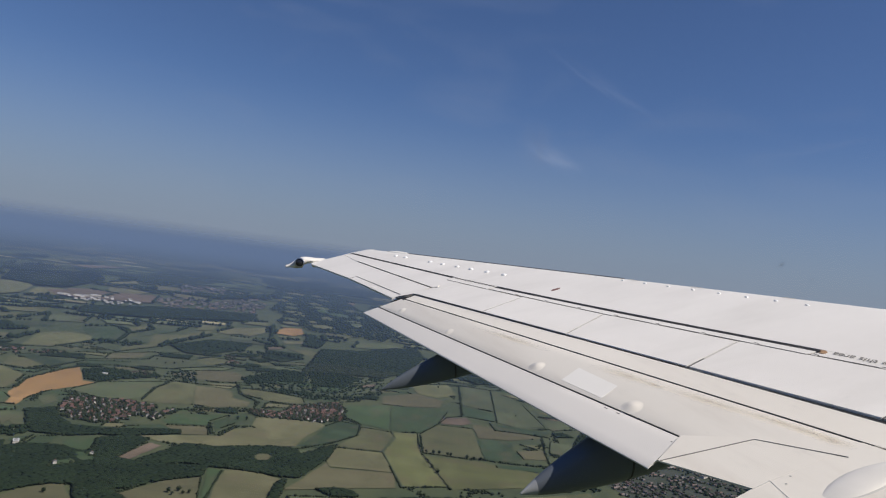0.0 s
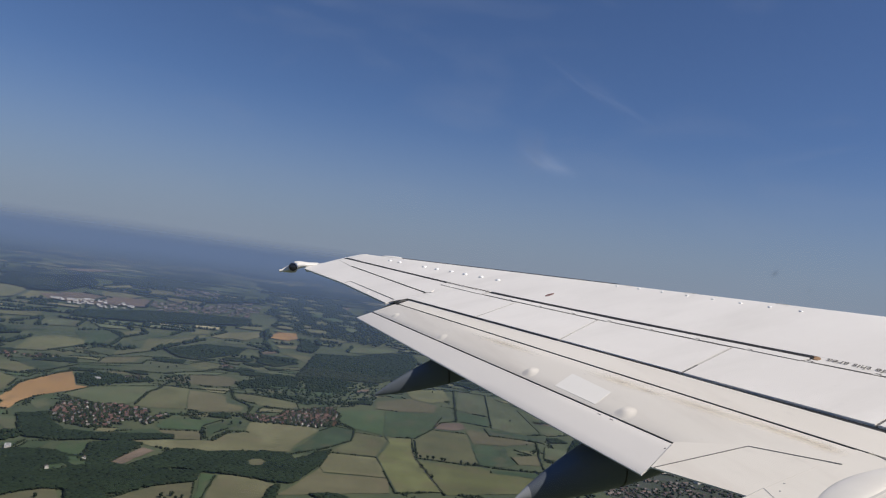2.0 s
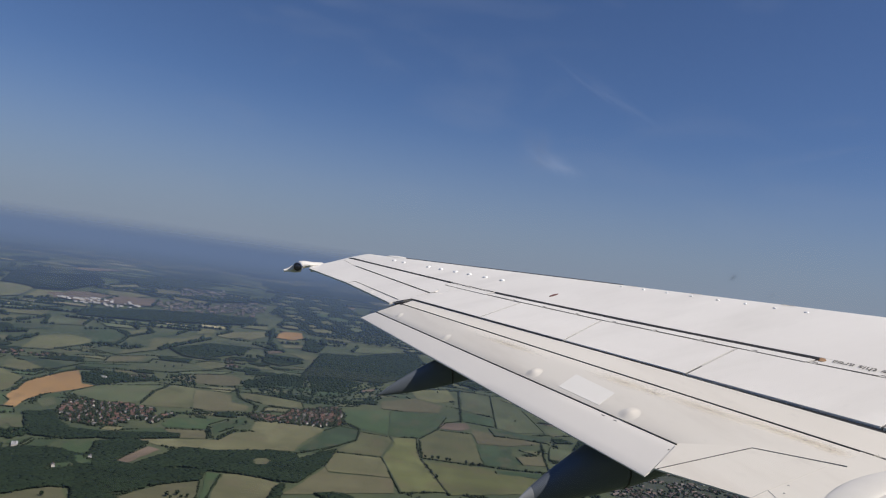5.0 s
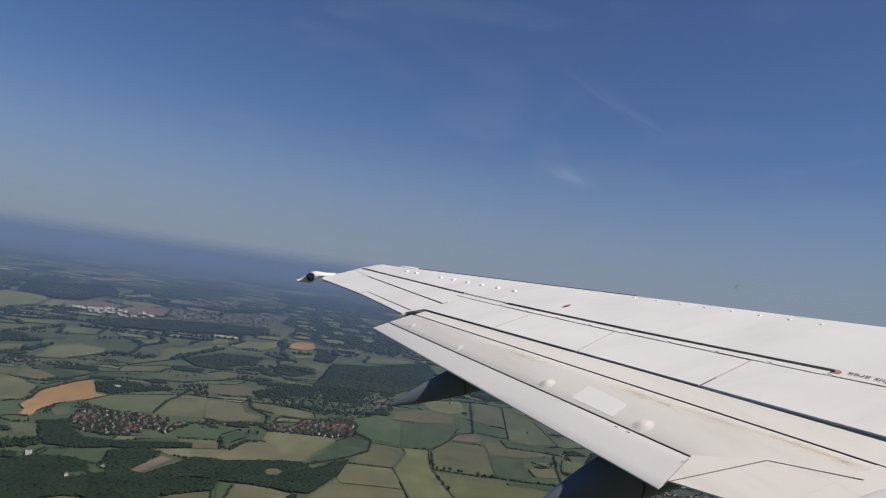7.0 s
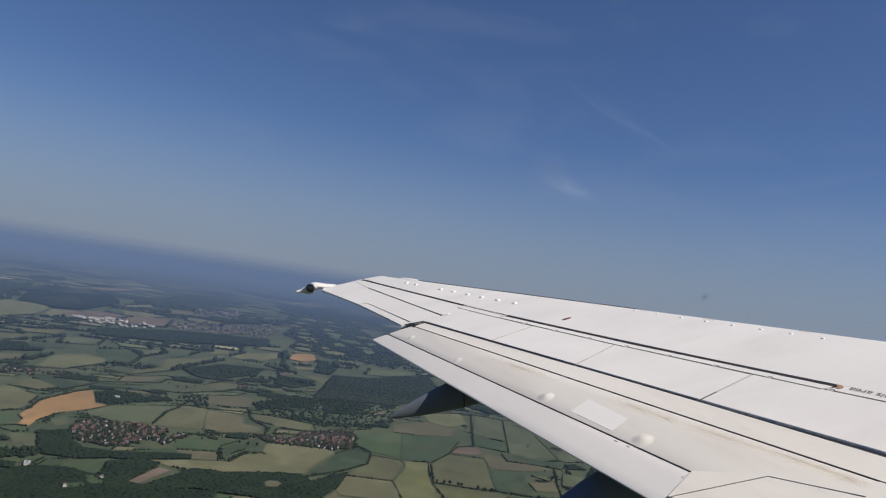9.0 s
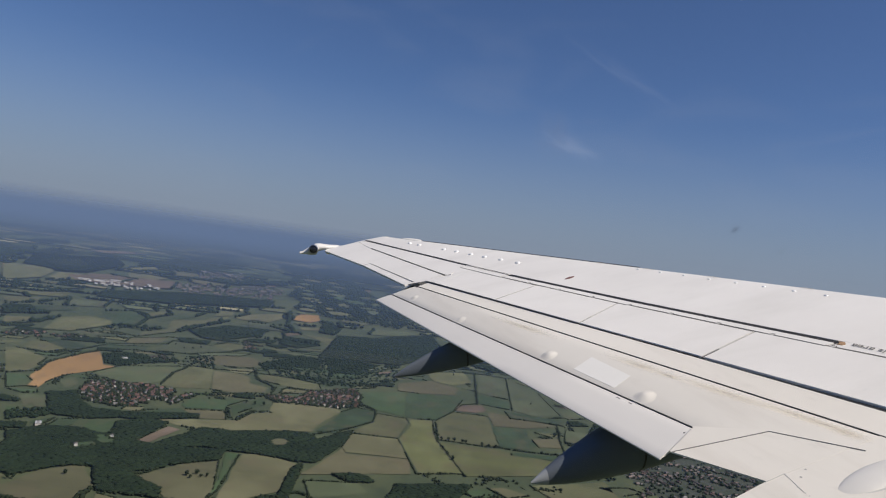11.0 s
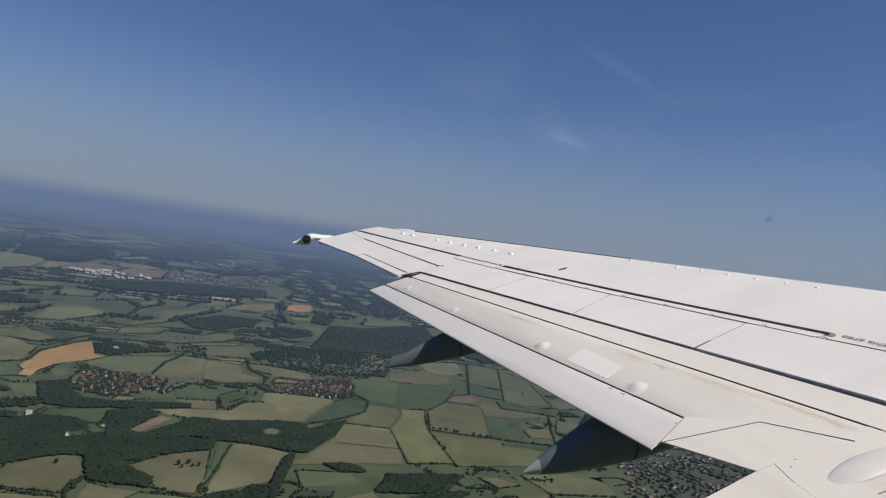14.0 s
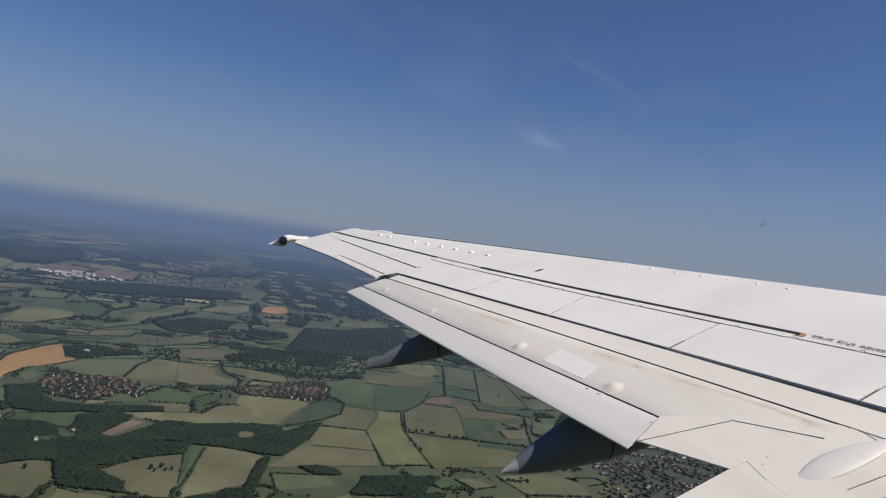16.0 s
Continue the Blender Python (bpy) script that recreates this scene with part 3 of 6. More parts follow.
for a, b, w in (((-5.80, 4.71), (-5.65, 4.705), 0.005), ((-5.65, 4.705), (-5.70, 4.50), 0.004)):
    part("panel_edge", strip_bm((*a, inb_z(*a)), (*b, inb_z(*b)), w, 0.002, 0.004), PALE_GREY, inboard)
for k in range(8):
    a = (-5.69 - 0.004 * k, 4.56 - 0.034 * k)
    part("rivet", dome_bm(a[0], a[1], inb_z(*a), 0.005, 0.005, 0.003, 0, 2, 8), PALE_GREY, inboard)


# flap track fairings below
def track_fairing(y, nose, tail, zt, zl, wide, cut, tip):
    """Dark canoe: spine heights zt at its front and rear third, keel zl; tail = (x, z) of the point."""
    rings, cap = [], []
    for k in range(19):
        s = k / 18
        x = nose + (tail[0] - nose) * s
        fat = math.sin(math.pi * min(1.0, 0.18 + s * 0.82)) ** 0.75 if s < 1 else 0.02
        fat = max(fat, 0.03)
        mid = (zt + zl) / 2 + ((tail[1] - (zt + zl) / 2) * max(0, (s - 0.35) / 0.65) ** 1.3)
        ring = [(x, y + wide * fat * math.cos(2 * math.pi * i / 16), mid + (zt - zl) / 2 * fat * math.sin(2 * math.pi * i / 16)) for i in range(16)]
        (rings if s <= cut else cap).append(ring)
    cap.insert(0, rings[-1])
    body = smooth(part("track_fairing", tube_bm(rings), NAVY, wing, "dark blue flap track fairing"), 50)
    k = 11
    my, mz = sum(p[1] for p in rings[k]) / 16, sum(p[2] for p in rings[k]) / 16
    seam = [[(x + o, my + (yy - my) * 1.012, mz + (zz - mz) * 1.012) for x, yy, zz in rings[k]] for o in (0.008, -0.008)]
    part("fairing_seam", tube_bm(seam), GAP_BLACK, body, "dark joint round the fairing")
    cap = [[(x - 0.001, yy, zz) for x, yy, zz in r] for r in cap]
    smooth(part("fairing_tip", tube_bm(cap), tip, body, "fairing tip, sunlit grey painted on the inner one"), 50)
    return body


track_fairing(8.75, -4.9, (-7.12, -0.47), -0.14, -0.56, 0.09, 0.96, NAVY)
track_fairing(6.15, -4.3, (-6.78, -0.55), -0.13, -0.735, 0.20, 0.945, FAIRING_SUNLIT)

# white studs along the leading edge
stud_rows = [(-1.6715 - 0.2861 * y, y) for y in (13.13, 12.85, 12.18, 11.86, 11.51, 11.19, 10.84, 10.49)]
for x, y in stud_rows + [(-0.626 - 0.3401 * (9.02 - 0.3125 * i), 9.02 - 0.3125 * i) for i in range(8)]:
    smooth(part("stud", dome_bm(x, y, 0.003, 0.038 if y > 10 else 0.020, 0.042 if y > 10 else 0.024, 0.022 if y > 10 else 0.012, 0, 4, 12), STUD_WHITE, front_skin, "small white stud"), 60)
part("red_marker", dome_bm(-4.52, 9.31, 0.003, 0.082, 0.034, 0.004, radians(14), 3, 18), RED_MARK, front_skin, "oval faded red marker")
for y in (9.7, 9.0, 8.2, 7.2):
    part("fuel_cap_line", strip_bm((lead_x(y) - 0.05, y, 0.003), (lead_x(y) - 0.05 + 0.05, y - 0.14, 0.003), 0.008, 0.002, 0.003), DUST_GREY, front_skin)


# lettering that faces forward, and a row of letters too small to read
def lettering(text, x, y, size, turn):
    curve = bpy.data.curves.new("lettering", "FONT")
    curve.body, curve.size, curve.extrude = text, size, 0.001
    curve.align_x = "RIGHT"
    ghost = bpy.data.objects.new("lettering", curve)
    scene.collection.objects.link(ghost)
    bpy.context.view_layer.update()
    me = bpy.data.meshes.new_from_object(ghost.evaluated_get(bpy.context.evaluated_depsgraph_get()))
    bpy.data.objects.remove(ghost)
    me.materials.clear()
    me.materials.append(LETTER)
    ob = new("lettering", me)
    ob.parent = front_skin
    ob.matrix_local = pose(x, y, 0.006, 0, 0, turn)
    tagged(ob, "dark grey stencilled lettering")
    return ob


lettering("outside this area", -3.795, 5.785, 0.106, 105.2)
for i in range(12):
    y = 10.92 - 0.075 * i
    part("letter_bar", strip_bm((front_x(y) + 0.0, y, 0), (front_x(y - 0.05), y - 0.05, 0), 0.03, 0.005, 0.004), LETTER, front_skin)


# ---------------------------------------------------------------- the cabin wall round the eye
def cabin_wall():
    """A closed, hollow fuselage with one window opening in its left side."""
    angles = [radians(a) for a in (-90, -75, -60, -45, -30, -15, 0, 10, 18.5, 30.0, 40, 50, 60, 75, 90, 110, 130, 150, 170, 190, 210, 230, 250)]
    xs = [-15, -13, -11, -9.10, -8.57, -7, -5, -3, -1, 1, 3]
    bm = bmesh.new()
    skins = []
    for shrink in (0.0, 0.03):
        skins.append([[bm.verts.new((x, (1.70 - shrink) * math.cos(a), 1.75 + (1.95 - shrink) * math.sin(a))) for a in angles] for x in xs])
    hole = (3, 8)
    n = len(angles)
    for k in range(len(xs) - 1):
        for i in range(n):
            if (k, i) == hole:
                continue
            j = (i + 1) % n
            for skin in skins:
                bm.faces.new((skin[k][i], skin[k][j], skin[k + 1][j], skin[k + 1][i]))
    k, i = hole
    ring = [(k, i), (k, i + 1), (k + 1, i + 1), (k + 1, i)]
    for (a, b), (c_, d) in zip(ring, ring[1:] + ring[:1]):
        bm.faces.new((skins[0][a][b], skins[0][c_][d], skins[1][c_][d], skins[1][a][b]))
    for k in (0, len(xs) - 1):
        for skin in skins:
            bm.faces.new(skin[k])
    bmesh.ops.recalc_face_normals(bm, faces=bm.faces)
    ob = smooth(part("wall_cabin", bm, WING_WHITE), 30)
    ob.matrix_world = AIRCRAFT
    tagged(ob, "plain white airliner cabin wall with a window opening", "cabin wall", kind="structure")
    pane_bm = bmesh.new()
    corners = [(x, (1.685) * math.cos(a), 1.75 + 1.935 * math.sin(a)) for x, a in ((-9.10, angles[8]), (-8.57, angles[8]), (-8.57, angles[9]), (-9.10, angles[9]))]
    pane_bm.faces.new([pane_bm.verts.new(c) for c in corners])
    pane = part("window_1", pane_bm, PANE)
    pane.matrix_world = AIRCRAFT
    pane.visible_shadow = False
    tagged(pane, "clear cabin window pane with dust smudges", "window", kind="structure")
    p0, p1, p3 = (Vector(c) for c in (corners[0], corners[1], corners[3]))
    normal = (p1 - p0).cross(p3 - p0).normalized()
    for x, z, r in ((-8.8213, 2.5596, 0.0021), (-8.8062, 2.5514, 0.0016)):
        at = p0 + (p1 - p0) * ((x + 9.10) / 0.53) + (p3 - p0) * ((z - p0.z) / (p3.z - p0.z))
        at += normal * (-0.002 if normal.y > 0 else 0.002)
        bm = bmesh.new()
        bmesh.ops.create_circle(bm, cap_ends=True, segments=20, radius=1.0)
        smudge = part("smudge", bm, SMUDGE if r > 0.002 else SMUDGE_THIN, pane, "small grey dust smudge")
        smudge.matrix_local = Matrix.LocRotScale(at, normal.to_track_quat("Z", "Y"), (r, r * 0.8, r))
        smudge.visible_shadow = False


def thin_material(name, colour, share, soft):
    m = bpy.data.materials.new(name)
    m.use_nodes = True
    n, l = m.node_tree.nodes, m.node_tree.links
    n.remove(n["Principled BSDF"])
    clear, mix = n.new("ShaderNodeBsdfTransparent"), n.new("ShaderNodeMixShader")
    body = n.new("ShaderNodeBsdfDiffuse" if soft else "ShaderNodeBsdfGlossy")
    body.inputs["Color"].default_value = (*colour, 1)
    mix.inputs[0].default_value = share
    if soft:
        ball, fade = n.new("ShaderNodeTexGradient"), n.new("ShaderNodeMath")
        ball.gradient_type = "QUADRATIC_SPHERE"
        l.new(n.new("ShaderNodeTexCoord").outputs["Object"], ball.inputs["Vector"])
        fade.operation = "MULTIPLY"
        fade.inputs[1].default_value = share
        l.new(ball.outputs["Fac"], fade.inputs[0])
        l.new(fade.outputs[0], mix.inputs[0])
    else:
        body.inputs["Roughness"].default_value = 0.02
    l.new(clear.outputs[0], mix.inputs[1])
    l.new(body.outputs[0], mix.inputs[2])
    l.new(mix.outputs[0], n["Material Output"].inputs["Surface"])
    return m


STAINS = [(drop_x(a) - o, a, drop_x(b) - o, b, w) for a, b, o, w in ((6.5, 4.95, 0.10, 0.085), (5.7, 4.62, 0.08, 0.07), (7.1, 6.0, 0.11, 0.09), (8.9, 7.4, 0.11, 0.07), (6.45, 6.05, 0.12, 0.04), (5.3, 4.56, 0.085, 0.07), (4.95, 4.58, 0.10, 0.08))]
PANE = thin_material("window_pane", (0.9, 0.92, 0.95), 0.02, False)
SMUDGE = thin_material("dust_smudge", (0.05, 0.05, 0.055), 0.30, True)
STAIN = thin_material("flap_stain", (0.37, 0.34, 0.305), 0.52, True)
SMUDGE_THIN = thin_material("thin_dust_smudge", (0.05, 0.05, 0.055), 0.13, True)
cabin_wall()

# brown stains drawn out along the flap, behind its front joint
for x0, y0, x1, y1, wide in STAINS:
    bm = bmesh.new()
    bmesh.ops.create_circle(bm, cap_ends=True, segments=24, radius=1.0)
    mx, my = (x0 + x1) / 2, (y0 + y1) / 2
    stain = part("flap_stain", bm, STAIN, main_flap, "faint brown stain")
    along_ = Vector((x1 - x0, y1 - y0, flap_z(x1, y1) - flap_z(x0, y0)))
    side = Vector((0, 0, 1)).cross(along_).normalized()
    side.z = (flap_z(mx + side.x * 0.05, my + side.y * 0.05) - flap_z(mx - side.x * 0.05, my - side.y * 0.05)) / 0.1
    up = along_.normalized().cross(side.normalized())
    m = Matrix((along_ / 2, side.normalized() * wide, up)).transposed().to_4x4()
    m.translation = Vector((mx, my, flap_z(mx, my) + 0.0035))
    stain.matrix_local = m
    stain.visible_shadow = False


# ---------------------------------------------------------------- the land
FLAT = 7.0          # the plain reaches this many eye heights out, then rises in hills to the skyline
NEAR = FLAT * EYE_HEIGHT
HILLS = 1650.0      # depth of the hills behind the plain


def lay(x, y, lift=0.0):
    """Where a place of the plan lies: far places draw together on the rising hills."""
    d = math.hypot(x, y)
    if d <= NEAR:
        return (x, y, lift)
    out = NEAR + HILLS * (1 - math.exp(-(d - NEAR) / HILLS))
    return (x / d * out, y / d * out, EYE_HEIGHT - EYE_HEIGHT * out / d + lift)


def ground_sheet():
    radii = [0] + [0.5 * i for i in range(1, 15)] + [7 * 1.04 ** i for i in range(1, 110)]
    verts, faces, spokes = [(0, 0, 0)], [], 180
    for r in radii[1:]:
        for i in range(spokes):
            a = 2 * math.pi * i / spokes
            verts.append(lay(r * EYE_HEIGHT * math.sin(a), r * EYE_HEIGHT * math.cos(a)))
    for i in range(spokes):
        faces.append((0, 1 + (i + 1) % spokes, 1 + i))
    for k in range(len(radii) - 2):
        for i in range(spokes):
            a, b = 1 + k * spokes + i, 1 + k * spokes + (i + 1) % spokes
            faces.append((a, b, b + spokes, a + spokes))
    me = bpy.data.meshes.new("ground")
    me.from_pydata(verts, [], faces)
    me.materials.append(GROUND)
    for p in me.polygons:
        p.use_smooth = True
    return tagged(new("ground", me), "green farmland rising to far hills", "ground", kind="structure")


ground_sheet()
rng = np.random.default_rng(7)
taken = []            # outlines in the plan that the scattered fields keep clear of
cleared = []          # outlines in the plan where no wood grows
hedge_runs = []       # (a, b, thickness) lines along which bushes grow
canopy = []           # close-set treetops of the nearer woods
crowns = []           # (x, y, lift, radius, height) of tree clumps in the plan


def inside(p, poly):
    x, y = p
    hit, j = False, len(poly) - 1
    for i in range(len(poly)):
        (xi, yi), (xj, yj) = poly[i], poly[j]
        if (yi > y) != (yj > y) and x < (xj - xi) * (y - yi) / (yj - yi) + xi:
            hit = not hit
        j = i
    return hit


def centre(poly):
    return sum(p[0] for p in poly) / len(poly), sum(p[1] for p in poly) / len(poly)


def rough_outline(poly, step=24.0, sway=2.2):
    """The outline cut into short pieces that wander a little."""
    pts = []
    for a, b in zip(poly, poly[1:] + poly[:1]):
        far = max(1.0, math.hypot(*along(a, b, 0.5)) / NEAR)
        n = min(30, max(1, int(math.dist(a, b) / (step * far))))
        for i in range(n):
            t = i / n
            s = sway * far if i else 0
            pts.append((a[0] + (b[0] - a[0]) * t + rng.uniform(-s, s), a[1] + (b[1] - a[1]) * t + rng.uniform(-s, s)))
    return pts


def far_lift(x, y):
    return min(8.0, max(0.0, (math.hypot(x, y) - NEAR) * 0.004))


def sheet(name, mat, pts, lift):
    """A thin sheet of land cover over an outline of the plan."""
    bm = bmesh.new()
    face = bm.faces.new([bm.verts.new(lay(x, y, lift + far_lift(x, y))) for x, y in pts])
    bmesh.ops.triangulate(bm, faces=[face])
    bmesh.ops.recalc_face_normals(bm, faces=bm.faces)
    if sum(f.normal.z for f in bm.faces) < 0:
        bmesh.ops.reverse_faces(bm, faces=bm.faces)
    return part(name, bm, mat)


FIELD_WORDS = {}
for m, words in ((ORANGE, "ripe orange grain field between dark hedges"), (STRAW, "pale straw-coloured hay field with faint tracks"), (OLIVE, "dull olive crop field edged by hedges"),
                 (SAGE, "grey-green crop field edged by hedges"), (LIME, "yellow-green crop field with straight edges"), (GREEN, "fresh green meadow beside trees"),
                 (DARK, "dark green leafy crop field"), (PLOUGH, "bare pinkish brown ploughed field"), (BROWN, "trampled brownish corner of a crop field"), (PAVED, "grey yards, streets and gardens between town houses")):
    FIELD_WORDS[m.name] = words


def field(mat, poly, lift=0.35, hedge=0.22, keep=True):
    lift += 0.01 * len(taken) if keep else 0.0
    ob = sheet("field", mat, rough_outline(poly), lift)
    tagged(ob, FIELD_WORDS[mat.name], "field", "fields")
    if keep:
        taken.append(poly)
    for a, b in zip(poly, poly[1:] + poly[:1]):
        if rng.random() < hedge:
            hedge_runs.append((a, b, rng.uniform(0.5, 1.1)))
    return ob


def hedge(line, thick=1.0):
    for a, b in zip(line, line[1:]):
        hedge_runs.append((a, b, thick))


def lane(line, green=False, wide=3.4):
    """A farm track along a line of the plan, bare or overgrown."""
    bm = bmesh.new()
    for a, b in zip(line, line[1:]):
        d = Vector((b[0] - a[0], b[1] - a[1])).normalized() * wide / 2
        bm.faces.new([bm.verts.new(lay(x, y, 2.0 + far_lift(x, y))) for x, y in ((a[0] - d.y, a[1] + d.x), (a[0] + d.y, a[1] - d.x), (b[0] + d.y, b[1] - d.x), (b[0] - d.y, b[1] + d.x))])
    bmesh.ops.recalc_face_normals(bm, faces=bm.faces)
    if sum(f.normal.z for f in bm.faces) < 0:
        bmesh.ops.reverse_faces(bm, faces=bm.faces)
    words = "overgrown dark green farm track between fields" if green else "narrow pale farm track between fields"
    tagged(part("road", bm, VERGE if green else LANE), words, "road", kind="structure")


def lone_tree(x, y, tall, seed):
    """Tapered trunk with limbs under a crown of many small clumps."""
    r = random.Random(seed)
    tree = tagged(new("tree"), "round dark green tree alone in a field", "tree", "lone trees")
    tree.matrix_world = pose(*lay(x, y, 0.6), 0, 0, r.uniform(0, 360))
    bm = tube_bm([[(q * math.cos(i * 1.047), q * math.sin(i * 1.047), z) for i in range(6)] for z, q in ((0, 0.45), (tall * 0.25, 0.3), (tall * 0.6, 0.14))])
    part("trunk", bm, BARK, tree)
    for k in range(3):
        a = k * 2.1 + r.uniform(0, 1)
        part("limb", tube_bm([[(math.cos(a) * d + q * math.cos(i * 1.57), math.sin(a) * d + q * math.sin(i * 1.57), z) for i in range(4)] for d, z, q in ((0, tall * 0.25, 0.16), (tall * 0.16, tall * 0.42, 0.11), (tall * 0.26, tall * 0.6, 0.05))]), BARK, tree)
    bm = bmesh.new()
    for k in range(26):
        a, u, h = r.uniform(0, 6.28), r.uniform(0, 1) ** 0.6, r.uniform(-1, 1)
        out = tall * 0.36 * u * math.sqrt(max(0.05, 1 - h * h * 0.8))
        m = Matrix.LocRotScale((out * math.cos(a), out * math.sin(a), tall * (0.62 + 0.30 * h)), Euler((r.uniform(0, 3), r.uniform(0, 3), 0)), Vector((1, 0.85, 0.75)) * tall * r.uniform(0.10, 0.17))
        bmesh.ops.create_icosphere(bm, subdivisions=1, radius=1.0, matrix=m)
    smooth(part("crown", bm, LEAVES, tree), 80)


def pond(poly):
    tagged(sheet("pond", WATER, rough_outline(poly, 12, 2), 2.4), "dark blue pond among trees", "pond", kind="structure")
    taken.append(poly)
    cleared.append(poly)


def clearing(mat, poly):
    field(mat, rough_outline(poly, 9, 1.5), lift=4.6, hedge=0, keep=False)
    taken.append(poly)
    cleared.append(poly)


def wood(poly, keep=True, thin=1.0):
    """Close-set treetops over a dark floor; a thin wood stands open on the grass."""
    xs, ys = [p[0] for p in poly], [p[1] for p in poly]
    far = math.hypot(*centre(poly)) > NEAR
    gap = 13.0 if far else 6.4
    area = (max(xs) - min(xs)) * (max(ys) - min(ys))
    n = int(min(area / (gap * gap) * 1.7 * thin, 26000))
    for x, y in zip(rng.uniform(min(xs), max(xs), n), rng.uniform(min(ys), max(ys), n)):
        if inside((x, y), poly) and not any(inside((x, y), c) for c in cleared):
            size = gap * rng.uniform(0.9, 1.35)
            if thin < 0.9:
                size *= rng.uniform(0.35, 0.75)
            base = 3.1 if thin >= 0.9 else 1.2
            (crowns if far else canopy).append((x, y, base + rng.uniform(-0.3, 0.4), size, size * rng.uniform(0.12, 0.18) if thin >= 0.9 else size * rng.uniform(0.7, 1.1)))
    if thin >= 0.9:
        if not far:
            for a, b in zip(poly, poly[1:] + poly[:1]):
                hedge_runs.append((a, b, 1.35))
        tagged(sheet("wood_canopy", WOOD_FLOOR, rough_outline(poly, 26, 5), 4.0), "closed dark green lower canopy of a wood", "wood", kind="structure")
    if keep:
        taken.append(poly)


# ---- houses
def house_kind(width, length, eaves, ridge, roof, walls):
    base = new("house")
    bm = bmesh.new()
    w, l = width / 2, length / 2
    lo = [bm.verts.new(p) for p in ((-w, -l, 0), (w, -l, 0), (w, l, 0), (-w, l, 0))]
    hi = [bm.verts.new(p) for p in ((-w, -l, eaves), (w, -l, eaves), (w, l, eaves), (-w, l, eaves))]
    g0, g1 = bm.verts.new((0, -l, ridge - 0.2)), bm.verts.new((0, l, ridge - 0.2))
    for i in range(4):
        if i in (1, 3):
            bm.faces.new((lo[i], lo[(i + 1) % 4], hi[(i + 1) % 4], hi[i]))
    bm.faces.new((lo[0], lo[1], hi[1], g0, hi[0]))
    bm.faces.new((lo[2], lo[3], hi[3], g1, hi[2]))
    part("wall", bm, walls, base)
    o = 0.5
    bm = plate_bm([(-w - o, -l - o, eaves - 0.3), (0, -l - o, ridge), (0, l + o, ridge), (-w - o, l + o, eaves - 0.3)], 0.3, 0)
    part("roof_slope", bm, roof, base)
    bm = plate_bm([(w + o, -l - o, eaves - 0.3), (w + o, l + o, eaves - 0.3), (0, l + o, ridge), (0, -l - o, ridge)], 0.3, 0)
    part("roof_slope", bm, roof, base)
    part("chimney", plate_bm([(0.4, l * 0.4, ridge + 0.9), (1.2, l * 0.4, ridge + 0.9), (1.2, l * 0.4 + 0.7, ridge + 0.9), (0.4, l * 0.4 + 0.7, ridge + 0.9)], 1.8, 0), BRICK_RED, base)
    for sx in (-1, 1):
        for k in (-0.3, 0.3):
            y = k * length
            part("window", plate_bm([(sx * (w + 0.06), y - 0.6, 2.4), (sx * (w + 0.06), y + 0.6, 2.4), (sx * (w - 0.1), y + 0.6, 2.4), (sx * (w - 0.1), y - 0.6, 2.4)], 1.3, 0), LAMP_GLASS, base)
    return base


def hall_kind(width, length, tall, roof):
    base = new("hall")
    w, l = width / 2, length / 2
    part("wall", plate_bm([(-w, -l, tall), (w, -l, tall), (w, l, tall), (-w, l, tall)], tall, 0), WALL_PALE, base)
    part("roof", plate_bm([(-w - 0.3, -l - 0.3, tall + 0.5), (w + 0.3, -l - 0.3, tall + 0.5), (w + 0.3, l + 0.3, tall + 0.5), (-w - 0.3, l + 0.3, tall + 0.5)], 0.5, 0.2), roof, base)
    for k in range(3):
        y = -l + length * (k + 0.5) / 3
        part("roof_light", plate_bm([(-w * 0.6, y - 0.8, tall + 1.0), (w * 0.6, y - 0.8, tall + 1.0), (w * 0.6, y + 0.8, tall + 1.0), (-w * 0.6, y + 0.8, tall + 1.0)], 0.6, 0), ROOF_GREY, base)
    return base


KINDS = []
for spec, words in (((6.6, 8.6, 3.4, 6.6, ROOF_RED, WALL_PALE), "pale rendered village house with a red tiled roof"), ((6.8, 10.0, 3.4, 6.8, ROOF_RED, BRICK_RED), "brick village house with a red tiled roof"),
                    ((6.6, 8.0, 4.2, 6.8, ROOF_GREY, WALL_PALE), "pale village house with a grey roof"), ((8.0, 15.0, 3.6, 7.4, ROOF_RED, WALL_PALE), "long farmhouse with a red tiled roof")):
    k = house_kind(*spec)
    tagged(k, words, "house", "village houses")
    KINDS.append(k)
HALLS = []
for spec in ((11, 22, 5, ROOF_PALE), (15, 34, 6, ROOF_PALE), (11, 20, 5, ROOF_GREY)):
    k = hall_kind(*spec)
    tagged(k, "large flat-roofed pale hall on the edge of town", "hall", "halls")
    HALLS.append(k)
used = set()


def put(kind, x, y, turn, lift=0.8):
    m = pose(*lay(x, y, lift + far_lift(x, y)), 0, 0, turn)
    if kind in used:
        return copy_thing(kind, m)
    used.add(kind)
    kind.matrix_world = m
    return kind


